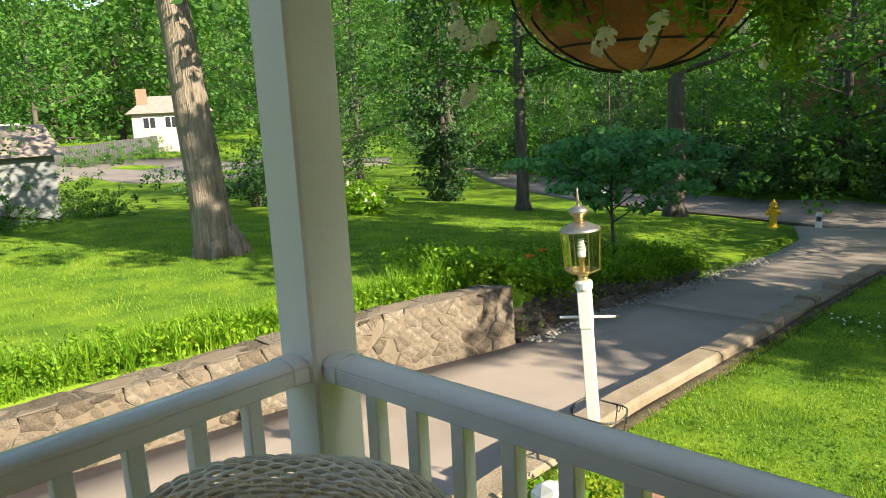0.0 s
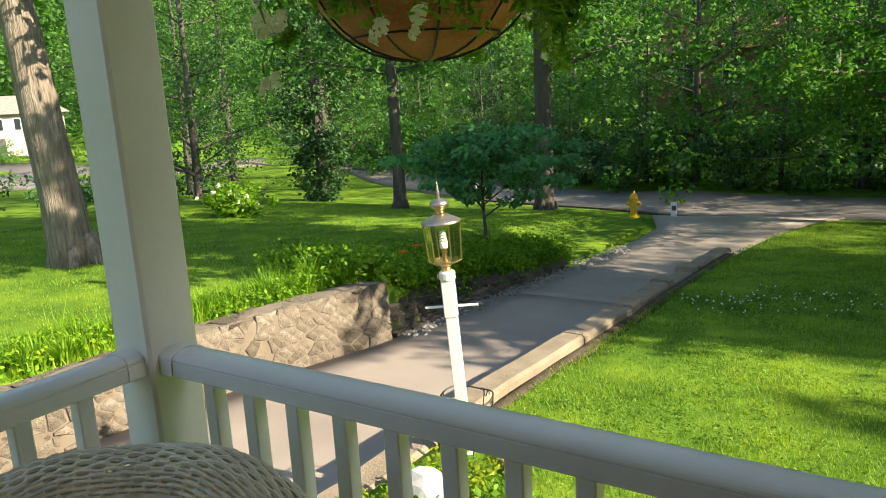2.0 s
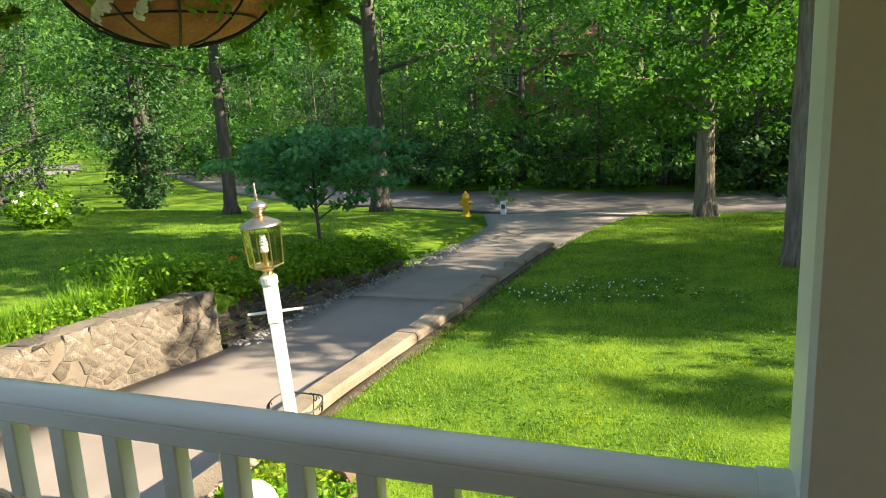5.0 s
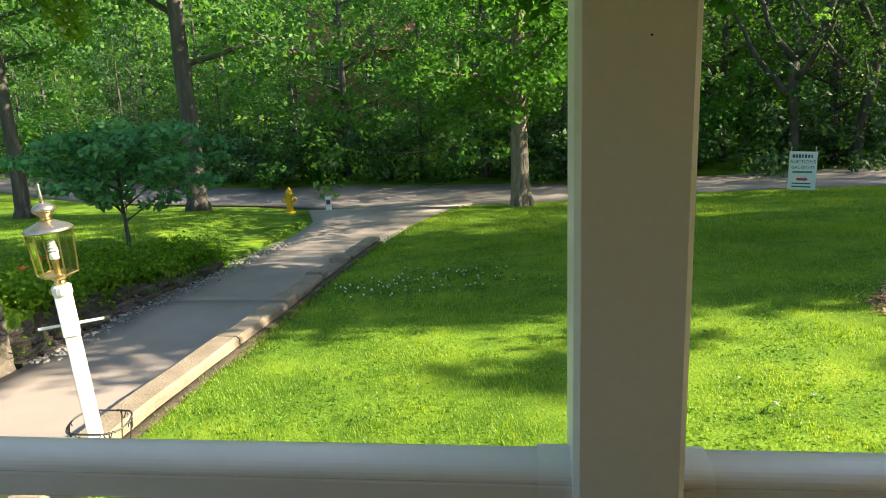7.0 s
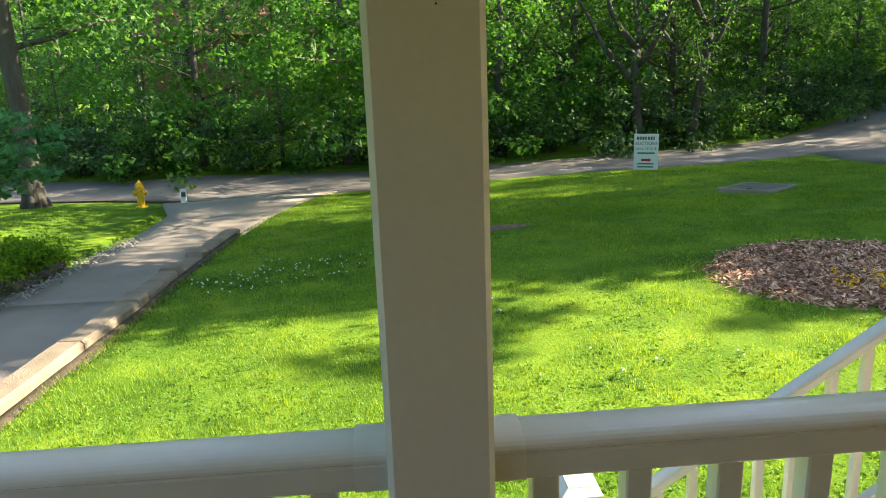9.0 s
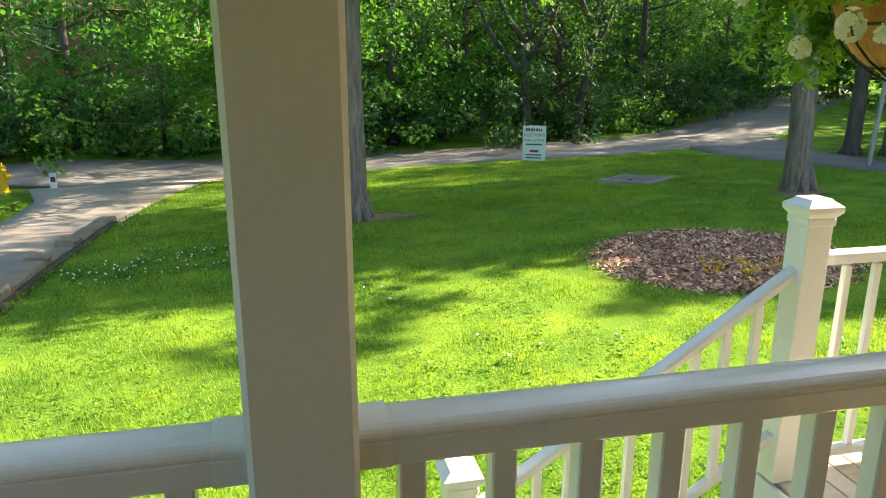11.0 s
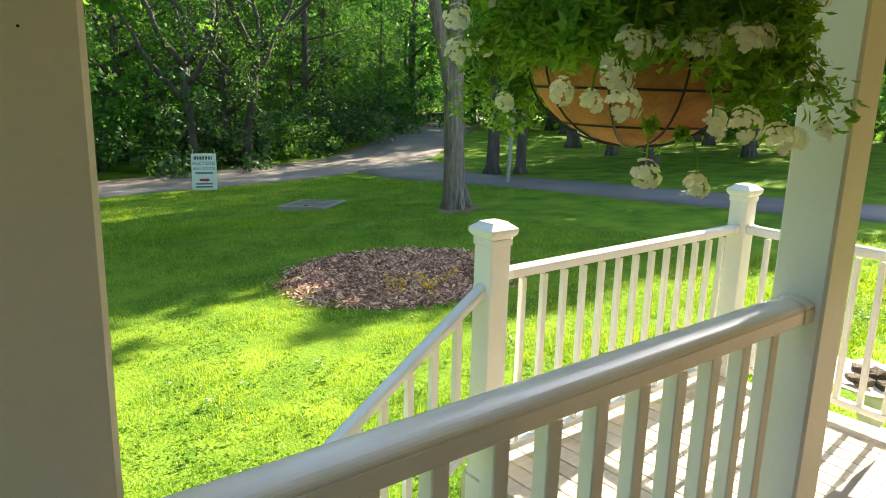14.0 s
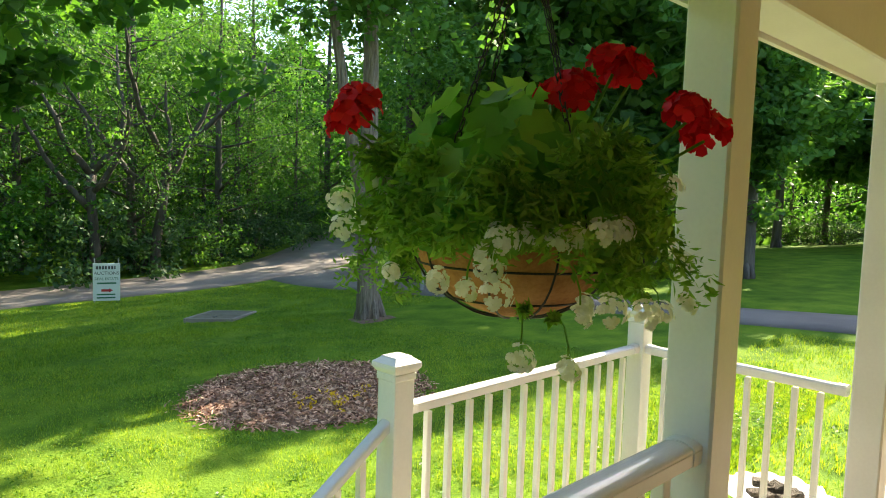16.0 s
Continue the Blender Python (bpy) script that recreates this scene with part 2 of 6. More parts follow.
def part(name, bm, mat, parent, label="", smooth=False):
    """One bmesh as one mesh object under a thing or a part, built in the parent's own space."""
    ob = mesh_object(name, bm, mat, smooth)
    ob.parent = parent
    return tagged(ob, label)


def thing(name, m, label, category, group="", kind=""):
    e = new(name)
    e.empty_display_size = 0.1
    e.matrix_world = m
    return tagged(e, label, category, group, kind)


def array_mesh(name, verts, faces, mat, smooth=False):
    """A mesh from numpy arrays: verts (n, 3), faces (m, k) with k corners each."""
    verts, faces = np.asarray(verts, np.float32), np.asarray(faces, np.int32)
    me = bpy.data.meshes.new(name)
    me.vertices.add(len(verts))
    me.vertices.foreach_set("co", verts.ravel())
    k = faces.shape[1]
    me.loops.add(faces.size)
    me.loops.foreach_set("vertex_index", faces.ravel())
    me.polygons.add(len(faces))
    me.polygons.foreach_set("loop_start", np.arange(0, faces.size, k, dtype=np.int32))
    me.update(calc_edges=True)
    me.validate()
    if smooth:
        me.shade_smooth()
    me.materials.append(mat)
    return me


def box(bm, x0, x1, y0, y1, z0, z1, bevel=0.0, m=None, segments=1):
    vs = [bm.verts.new((x, y, z)) for z in (z0, z1) for y in (y0, y1) for x in (x0, x1)]
    fs = [bm.faces.new([vs[i] for i in q]) for q in ((0, 2, 3, 1), (4, 5, 7, 6), (0, 1, 5, 4), (1, 3, 7, 5), (3, 2, 6, 7), (2, 0, 4, 6))]
    geom = vs
    if bevel:
        edges = {e for f in fs for e in f.edges}
        r = bmesh.ops.bevel(bm, geom=list(edges), offset=bevel, segments=segments, profile=0.5, affect="EDGES")
        geom = list({v for f in r["faces"] for v in f.verts} | {v for v in vs if v.is_valid})
    if m is not None:
        bmesh.ops.transform(bm, matrix=m, verts=geom)
    return bm


def boxes(*dims, bevel=0.0):
    bm = bmesh.new()
    for d in dims:
        box(bm, *d, bevel=bevel)
    return bm


def lathe(profile, sides=24, bm=None, m=None, cap=True):
    """A turned body from (radius, z) pairs, bottom to top."""
    bm = bm or bmesh.new()
    rings = []
    for r, z in profile:
        rings.append([bm.verts.new((r * math.cos(2 * math.pi * i / sides), r * math.sin(2 * math.pi * i / sides), z)) for i in range(sides)])
    for a, b in zip(rings, rings[1:]):
        for i in range(sides):
            bm.faces.new((a[i], a[(i + 1) % sides], b[(i + 1) % sides], b[i]))
    if cap:
        bm.faces.new(rings[0][::-1])
        bm.faces.new(rings[-1])
    if m is not None:
        bmesh.ops.transform(bm, matrix=m, verts=[v for r in rings for v in r])
    return bm


def tube(points, radii, sides=8, bm=None, cap=True):
    """A round bar along points, with a radius at each."""
    bm = bm or bmesh.new()
    pts = [Vector(p) for p in points]
    rings, side = [], Vector((1, 0.13, 0.07))
    for i, p in enumerate(pts):
        d = (pts[min(i + 1, len(pts) - 1)] - pts[max(i - 1, 0)]).normalized()
        u = (side - d * side.dot(d))
        if u.length < 1e-3:
            u = d.orthogonal()
        u.normalize()
        side = u
        w = d.cross(u)
        r = radii[i] if hasattr(radii, "__len__") else radii
        rings.append([bm.verts.new(p + r * (math.cos(2 * math.pi * k / sides) * u + math.sin(2 * math.pi * k / sides) * w)) for k in range(sides)])
    for a, b in zip(rings, rings[1:]):
        for k in range(sides):
            bm.faces.new((a[k], a[(k + 1) % sides], b[(k + 1) % sides], b[k]))
    if cap and len(rings) > 1:
        bm.faces.new(rings[0][::-1])
        bm.faces.new(rings[-1])
    return bm


def extrude_profile(prof, x0, x1, bm=None, m=None):
    """A bar along x whose section is the (y, z) outline."""
    bm = bm or bmesh.new()
    a = [bm.verts.new((x0, y, z)) for y, z in prof]
    b = [bm.verts.new((x1, y, z)) for y, z in prof]
    k = len(prof)
    for i in range(k):
        bm.faces.new((a[i], a[(i + 1) % k], b[(i + 1) % k], b[i]))
    bm.faces.new(a[::-1])
    bm.faces.new(b)
    if m is not None:
        bmesh.ops.transform(bm, matrix=m, verts=a + b)
    bmesh.ops.recalc_face_normals(bm, faces=bm.faces)
    return bm


# ---- the lie of the land ----
def ease(a, b, v):
    t = np.clip((v - a) / (b - a), 0, 1)
    return t * t * (3 - 2 * t)


def kerb_x(y):
    """Lawn side of the kerb along the drive."""
    return np.interp(y, [-12, 0, 4, 7, 9, 10.2, 12.2, 14, 16, 18.5], [-3.0, -3.0, -3.02, -2.95, -3.0, -2.97, -2.86, -2.62, -2.25, -1.6])


def drive_left(y):
    return np.interp(y, [-12, 0.8, 4.3, 5.8, 8, 11, 13, 16, 18.5], [-7.3, -6.6, -6.15, -5.8, -5.75, -5.45, -5.3, -5.3, -6.2])


def bank(y):
    """How far behind the face of the wall the turf begins."""
    return 0.25 + 0.21 * ease(6.4, 6.0, np.asarray(y, float))


def lawn_z(x, y):
    x, y = np.asarray(x, float), np.asarray(y, float)
    right = -0.68 - 0.05 * np.clip(y, -8, 21) + 0.035 * np.clip(x, -8, 25)
    left = -0.78 - 0.076 * np.clip(y - 5.8, 0, 16) - 0.004 * np.clip(-x - 8, 0, 40)
    near = ease(6.1, 7.2, y) * (1 - ease(0.2, 3.2, drive_left(y) - x))
    left = left * (1 - near) + (-0.97 - 0.33 * ease(6.5, 10.8, y) - 0.03 * np.clip(y, -30, 18)) * near
    k = ease(-6.6, -3.4, x)
    far = 2.4 * ease(-45, -75, x) - 0.25 * ease(20, 45, x)
    dip = ease(-5, 2, x)
    far = far - 0.022 * np.clip(y - 9.5, 0, 8) * dip - 0.16 * ease(17.2, 19.2, y) * (1 - dip)
    roll = 0.03 * np.sin(0.55 * x + 0.3 * y) * np.sin(0.41 * y + 1.0)
    return left * (1 - k) + right * k + far + roll


def drive_z(y):
    return -1.32 - 0.03 * np.clip(y, -30, 18)


def ground_z(x, y):
    """Turf, sunk along the drive."""
    x, y = np.asarray(x, float), np.asarray(y, float)
    inside = (x > drive_left(y) - bank(y)) & (x < kerb_x(y) - 0.09) & (y < 18.2)
    return np.where(inside, np.minimum(drive_z(y), lawn_z(x, y)) - 0.04, lawn_z(x, y))


def gz(x, y):
    return float(ground_z(x, y))


# ---- ground, roads, drive ----
def build_ground():
    tx = np.concatenate([-np.geomspace(400, 13, 26), np.arange(-12, -6.2, 0.3), [-6.01, -5.99], np.arange(-5.7, -3.3, 0.3), [-3.11, -3.09], np.arange(-2.8, 13, 0.3), np.geomspace(13.3, 400, 26)])
    ty = np.concatenate([-np.geomspace(300, 5, 14), np.arange(-4.5, 27, 0.3), np.geomspace(27.3, 400, 30)])
    X, Y = np.meshgrid(tx, ty)
    wl, wk = np.clip(1 - np.abs(X + 6) / 1.4, 0, 1), np.clip(1 - np.abs(X + 3.1) / 1.4, 0, 1)
    X = X + wl * (drive_left(Y) - bank(Y) + 6) + wk * (kerb_x(np.clip(Y, -6, 18)) - 0.1 + 3.1)
    Z = ground_z(X, Y)
    n, m = X.shape
    idx = np.arange(n * m).reshape(n, m)
    faces = np.stack([idx[:-1, :-1], idx[:-1, 1:], idx[1:, 1:], idx[1:, :-1]], -1).reshape(-1, 4)
    ob = new("ground", array_mesh("ground", np.stack([X, Y, Z], -1).reshape(-1, 3), faces, SOIL, True))
    return tagged(ob, "sloping green turf around the house and road", "ground", kind="structure")


build_ground()


def strip(name, left, right, mat, lift, label, category, zf=None, across=4, step=0.6):
    """A paved strip between two edge lines with as many points each, laid over the land."""
    L, Rr = np.array(left, float), np.array(right, float)
    s = np.concatenate([[0], np.cumsum(np.hypot(*np.diff((L + Rr) / 2, axis=0).T))])
    t = np.linspace(0, s[-1], max(2, int(s[-1] / step)))
    def smooth(p):
        q = np.stack([np.interp(t, s, p[:, 0]), np.interp(t, s, p[:, 1])], 1)
        k = max(1, int(3 / step))
        pad = np.pad(q, ((k, k), (0, 0)), mode="reflect", reflect_type="odd")
        return np.stack([np.convolve(pad[:, i], np.ones(2 * k + 1) / (2 * k + 1), "valid") for i in (0, 1)], 1)
    A, B = smooth(L), smooth(Rr)
    f = np.linspace(0, 1, across)[None, :, None]
    P = A[:, None] * (1 - f) + B[:, None] * f
    Z = (zf(P[..., 0], P[..., 1]) if zf else lawn_z(P[..., 0], P[..., 1])) + lift
    v = np.concatenate([P, Z[..., None]], -1)
    low = v[:, [0, -1]].copy()
    low[..., 2] -= 0.25
    v = np.concatenate([low[:, :1], v, low[:, 1:]], 1)
    n, m = v.shape[:2]
    idx = np.arange(n * m).reshape(n, m)
    faces = np.stack([idx[:-1, :-1], idx[1:, :-1], idx[1:, 1:], idx[:-1, 1:]], -1).reshape(-1, 4)
    ob = new(name, array_mesh(name, v.reshape(-1, 3), faces, mat))
    return tagged(ob, label, category, kind="structure")


strip("road", [(-70, 66), (-48, 49), (-33, 35.5), (-22.9, 26.9), (-16, 22.7), (-9.7, 20.4), (-4.5, 18.4), (0, 18.3), (4.9, 18.5), (11.2, 17.9), (15.5, 19.6), (19.1, 22.8), (30, 33), (46, 50)],
      [(-74, 71), (-52, 54.5), (-37, 41), (-26, 32.5), (-17, 27.6), (-9.4, 24.9), (-4.9, 23.8), (0, 22.9), (5.8, 22.0), (10.45, 22.1), (14.1, 23.2), (18.5, 27.2), (27, 36), (42, 53)],
      ASPHALT, 0.03, "grey asphalt street with tree shade across it", "road")
strip("lane", [(12.0, 18.6), (11.2, 14.5), (11.3, 11.8), (11.5, 8.0), (11.45, 5.0), (11.75, 2.0), (12.2, -2), (13.2, -8)],
      [(15.6, 19.4), (13.2, 14.6), (12.7, 11.8), (13.0, 8.0), (13.05, 5.0), (13.25, 2.0), (13.8, -2), (15, -8)],
      ASPHALT, 0.035, "narrow grey paved lane across the grass", "lane")
strip("side_street", [(-44, 0), (-45, 10), (-46, 16.7), (-44, 24), (-40, 36)], [(-62, 0), (-62, 12), (-62, 22), (-57, 30), (-46, 42)], ASPHALT, 0.05, "pale sunlit side street beyond the lawn", "road")


strip("road_verge", [(-14, 21.95), (-12, 21.2), (-9.7, 20.35), (-7, 19.3), (-4.9, 18.5)], [(-14, 22.2), (-12, 21.45), (-9.7, 20.6), (-7, 19.55), (-4.9, 18.75)], DIRT, 0.045, "dark soil and leaf litter along the street edge", "soil", across=3, step=0.3)


def build_drive():
    drive = thing("driveway", Matrix(), "tan concrete driveway with dark joints", "driveway", kind="structure")
    edges = [-12.0, -8.0, -4.0, 0.2, 4.2, 8.9, 12.6, 15.6, 18.7]
    for a, b in zip(edges, edges[1:]):
        ys = np.linspace(a + 0.012, b - 0.012, 14)
        f = np.linspace(0, 1, 6)
        P = np.array([[(drive_left(y) + 0.02) * (1 - t) + (kerb_x(y) - 0.19 + 0.3 * ease(16, 18.7, y)) * t for t in f] for y in ys])
        Y = np.repeat(ys[:, None], 6, 1)
        Z = np.minimum(drive_z(Y), lawn_z(P, Y) + 0.05)
        Z = Z * (1 - ease(14.5, 18.2, Y)) + (lawn_z(P, Y) + 0.04) * ease(14.5, 18.2, Y)
        v = np.stack([P, Y, Z], -1)
        low = v.copy()
        low[..., 2] -= 0.12
        n, m = Z.shape
        idx = np.arange(n * m).reshape(n, m)
        top = np.stack([idx[:-1, :-1], idx[:-1, 1:], idx[1:, 1:], idx[1:, :-1]], -1).reshape(-1, 4)
        rim = np.concatenate([idx[0, :], idx[1:, -1], idx[-1, -2::-1], idx[-2:0:-1, 0]])
        side = np.stack([rim, rim + n * m, np.roll(rim, -1) + n * m, np.roll(rim, -1)], -1)
        ob = new("slab", array_mesh("slab", np.concatenate([v.reshape(-1, 3), low.reshape(-1, 3)]), np.concatenate([top, side]), CONCRETE))
        ob.parent = drive


build_drive()


def build_kerb():
    kerb = thing("kerb", Matrix(), "weathered tan concrete kerb beside the driveway", "kerb", kind="structure")
    runs = [(-1.5, 2.9, 0.02), (2.92, 5.6, 0.10), (5.62, 7.02, 0.10), (7.04, 7.4, 0.13), (7.42, 8.7, 0.09), (8.72, 9.0, 0.12), (9.05, 9.95, 0.01), (9.97, 10.3, 0.09), (10.36, 12.2, 0.06)]
    for a, b, h in runs:
        bm = bmesh.new()
        ys = np.linspace(a, b, max(2, int((b - a) / 0.25) + 1))
        rows = []
        for y in ys:
            xk, zt = float(kerb_x(y)), float(lawn_z(kerb_x(y) + 0.25, y)) + h + 0.006 * math.sin(y * 5.1) + 0.006 * math.sin(y * 17)
            w = 0.004 * math.sin(y * 7.3)
            rows.append([bm.verts.new(p) for p in ((xk + w, y, zt - 0.6), (xk + w, y, zt - 0.03), (xk - 0.03 + w, y, zt), (xk - 0.235 + w, y, zt + 0.004), (xk - 0.265 + w, y, zt - 0.03), (xk - 0.265 + w, y, zt - 0.9))])
        for r, q in zip(rows, rows[1:]):
            for i in range(5):
                bm.faces.new((r[i], q[i], q[i + 1], r[i + 1]))
        bm.faces.new(rows[0])
        bm.faces.new(rows[-1][::-1])
        bmesh.ops.recalc_face_normals(bm, faces=bm.faces)
        part("kerb_block", bm, KERB, kerb)
    ys = np.arange(2.9, 12.1, 0.3)
    edge_l = [(float(kerb_x(y)) - 0.02, y) for y in ys]
    edge_r = [(float(kerb_x(y)) + 0.10 + 0.035 * math.sin(4 * y) + 0.03 * math.sin(9.1 * y), y) for y in ys]
    strip("bare_soil", edge_l, edge_r, DIRT, 0.018, "bare dark soil along the kerb", "soil", across=3, step=0.15)


build_kerb()


# ---- retaining wall and stacked stone edge ----
def stone_mesh(seed):
    """An uneven quarry stone that fills about a unit box, front at +x."""
    r = random.Random(seed)
    bm = bmesh.new()
    box(bm, -0.5, 0.5, -0.5, 0.5, -0.5, 0.5)
    bmesh.ops.bevel(bm, geom=list(bm.edges), offset=0.10, segments=1, affect="EDGES")
    for v in bm.verts:
        v.co += Vector((r.uniform(-0.07, 0.07), r.uniform(-0.10, 0.10), r.uniform(-0.13, 0.13)))
    me = bpy.data.meshes.new("stone")
    bm.to_mesh(me)
    bm.free()
    me.materials.append(STONE)
    return me


STONES = [stone_mesh(i) for i in range(9)]


def lay_stone(parent, c, size, rz=0.0, rx=0.0):
    ob = new("stone", STONES[random.randrange(len(STONES))])
    ob.parent = parent
    ob.matrix_local = pose(*c, rx, 0, rz) @ Matrix.Diagonal((*size, 1))
    return ob


WALL_TOP = -0.75


def clip_cell(cell, c, o, squash=1.5):
    """The part of a (y, z) polygon that is nearer to c than to o, with heights weighed more."""
    my, mz, dy, dz = (c[0] + o[0]) / 2, (c[1] + o[1]) / 2, o[0] - c[0], (o[1] - c[1]) * squash ** 2
    side = [(p[0] - my) * dy + (p[1] - mz) * dz for p in cell]
    out = []
    for k, p in enumerate(cell):
        q, a, b = cell[(k + 1) % len(cell)], side[k], side[(k + 1) % len(cell)]
        if a <= 0:
            out.append(p)
        if a * b < 0:
            t = a / (a - b)
            out.append((p[0] + t * (q[0] - p[0]), p[1] + t * (q[1] - p[1])))
    return out


def flat_stone(cell):
    """A split fieldstone with an uneven outline and face, front at +x."""
    bm = bmesh.new()
    ring = []
    for k, p in enumerate(cell):
        q = cell[(k + 1) % len(cell)]
        ring.append(p)
        if math.hypot(q[0] - p[0], q[1] - p[1]) > 0.10:
            ring.append(((p[0] + q[0]) / 2 + random.uniform(-0.012, 0.012), (p[1] + q[1]) / 2 + random.uniform(-0.010, 0.010)))
    proud = random.uniform(0.001, 0.013)
    levels = []
    for x, shrink in ((-0.03, 0.985), (proud * 0.3 - 0.003, 0.955), (proud, 0.84)):
        levels.append([bm.verts.new((x + random.uniform(-0.004, 0.004), y * shrink, z * shrink)) for y, z in ring])
    n = len(ring)
    for lo, hi in zip(levels, levels[1:]):
        for k in range(n):
            bm.faces.new((lo[k], lo[(k + 1) % n], hi[(k + 1) % n], hi[k]))
    mid = bm.verts.new((proud + random.uniform(-0.006, 0.010), 0, 0))
    for k in range(n):
        bm.faces.new((levels[-1][k], levels[-1][(k + 1) % n], mid))
    bmesh.ops.recalc_face_normals(bm, faces=bm.faces)
    me = bpy.data.meshes.new("stone")
    bm.to_mesh(me)
    bm.free()
    me.materials.append(STONE)
    return me


def build_wall():
    wall = thing("retaining_wall", Matrix(), "mortared pale fieldstone retaining wall along the driveway", "wall", kind="structure")
    ys = np.arange(-9, 6.1, 0.185)
    top = lambda y: WALL_TOP - 0.02 * math.sin(y * 1.3) + 0.03 * float(ease(3.2, 5.6, np.array(y)))
    face = lambda y: float(drive_left(y))
    bm = bmesh.new()
    rows = []
    for y in ys:
        z, w, fx = top(y), 0.02 * math.sin(3.1 * y) + 0.012 * math.sin(9 * y), face(y)
        rows.append([bm.verts.new(p) for p in ((fx + w, y, -1.75), (fx - 0.05 + w, y, z - 0.06), (fx - 0.11 + w, y, z + 0.012 * math.sin(11 * y)), (fx - 0.30, y, z + 0.02 * math.sin(6 * y)), (fx - 0.46 + w, y, z - 0.02), (fx - 0.5, y, -1.75))])
    for r, q in zip(rows, rows[1:]):
        for i in range(5):
            bm.faces.new((r[i], q[i], q[i + 1], r[i + 1]))
    bm.faces.new(rows[0])
    bm.faces.new(rows[-1][::-1])
    bmesh.ops.recalc_face_normals(bm, faces=bm.faces)
    part("wall_core", bm, MORTAR, wall)
    random.seed(5)
    seeds = [(y + random.uniform(-0.10, 0.10), z + random.uniform(-0.045, 0.045)) for k, z in enumerate(np.arange(-1.56, -0.74, 0.118)) for y in np.arange(-1.55 + 0.12 * (k % 2), 6.05, 0.255)]
    for i, c in enumerate(seeds):
        cell = [(-1.75, -1.72), (6.04, -1.72), (6.04, top(c[0]) + 0.01), (-1.75, top(c[0]) + 0.01)]
        for j, o in enumerate(seeds):
            if j != i and abs(o[0] - c[0]) < 0.9 and abs(o[1] - c[1]) < 0.5:
                cell = clip_cell(cell, c, o)
        if len(cell) > 2:
            yc, zc = sum(p[0] for p in cell) / len(cell), sum(p[1] for p in cell) / len(cell)
            turn = -math.degrees(math.atan2(face(yc + 0.2) - face(yc - 0.2), 0.4))
            ob = new("stone", flat_stone([(y - yc, z - zc) for y, z in cell]))
            ob.parent = wall
            ob.matrix_local = pose(face(yc) - 0.053 * (zc + 1.75) + 0.02 * math.sin(3.1 * yc) + 0.012 * math.sin(9 * yc), yc, zc, 0, random.uniform(-4, 1), turn + random.uniform(-3, 3))
    # rough cap stones along the top
    y = -1.5
    while y < 5.75:
        w = random.uniform(0.3, 0.4)
        lay_stone(wall, (face(y + w / 2) - 0.26 + random.uniform(-0.03, 0.03), y + w / 2, top(y + w / 2) - 0.026), (0.36 + random.uniform(-0.05, 0.05), w * 0.99, 0.05), random.uniform(-6, 6), random.uniform(-2, 2))
        y += w
    # dry-laid low edge past the end of the mortared wall
    edge = thing("stacked_stone_edge", Matrix(), "low dry-stacked flat stones edging the flower bed", "stone edge", kind="structure")
    y = 6.12
    while y < 10.8:
        w = random.uniform(0.18, 0.42)
        x, zt = float(drive_left(y)) - 0.10 - 0.10 * ease(8, 12, y), float(drive_z(y)) + 0.38 - 0.32 * float(ease(6.5, 10.8, np.array(y)))
        z, k = float(drive_z(y)) - 0.03, 0
        while z < zt:
            h = random.uniform(0.04, 0.085)
            lay_stone(edge, (x - 0.05 * k + random.uniform(-0.05, 0.05), y + w / 2 + random.uniform(-0.05, 0.05), z + h / 2), (random.uniform(0.2, 0.3), w, h * 1.1), random.uniform(-12, 12), random.uniform(-5, 5))
            z, k = z + h, k + 1
        y += w * 0.95
    return wall


build_wall()

# ---- porch ----
POST, P0, P1, P2, P3 = 0.0705, -1.845, 0.0, 1.825, 3.64
BEAM, FLOOR_EDGE = 2.10, 0.12


def porch_post(x, y=0.0, label="white square porch post"):
    post = thing("porch_post", pose(x, y, 0), label, "porch post", "porch posts")
    part("shaft", boxes((-POST, POST, -POST, POST, 0.0, BEAM + 0.02), bevel=0.008), WHITE, post)
    if x == P1:
        part("nail_hole", lathe([(0.0014, -0.001), (0.0014, 0.0006)], 8, m=pose(0.014, -POST, 1.475, 90, 0, 0)), IRON, post)
    return post


for px, lab in ((P0, "white square porch corner post"), (P1, "white square porch post between railings"), (P2, "white square porch post beside the landing"), (P3, "white square porch post at the landing rail end")):
    porch_post(px, 0.0, lab)

floor = thing("porch_floor", Matrix(), "painted porch floor boards", "floor", kind="structure")
for i in range(26):
    y = FLOOR_EDGE - 0.09 * i
    part("floor_board", boxes((-1.97, 5.5, y - 0.087, y, -0.03, 0.0)), PORCH_FLOOR, floor)
tagged(mesh_object("porch_skirt", boxes((-1.92, 5.5, 0.04, 0.08, -1.2, -0.03), (-1.92, -1.88, -2.2, 0.04, -1.6, -0.03)), WHITE), "white boarded skirt under the porch", "trim", kind="structure")
tagged(mesh_object("porch_beam", boxes((-1.94, 5.5, -0.09, 0.09, BEAM, BEAM + 0.26), (-1.94, -1.76, -2.2, -0.09, BEAM, BEAM + 0.26), bevel=0.006), WHITE), "white porch header beam", "beam", kind="structure")
tagged(mesh_object("beam_trim", boxes((-1.96, 5.5, 0.092, 0.112, BEAM - 0.015, BEAM + 0.05)), WHITE), "white trim strip on the header beam", "trim", kind="structure")
ceiling_boards = bmesh.new()
for i in range(24):
    box(ceiling_boards, -2.0, 5.6, -2.2 + 0.09 * i, -2.2 + 0.09 * i + 0.086, BEAM + 0.262, BEAM + 0.28)
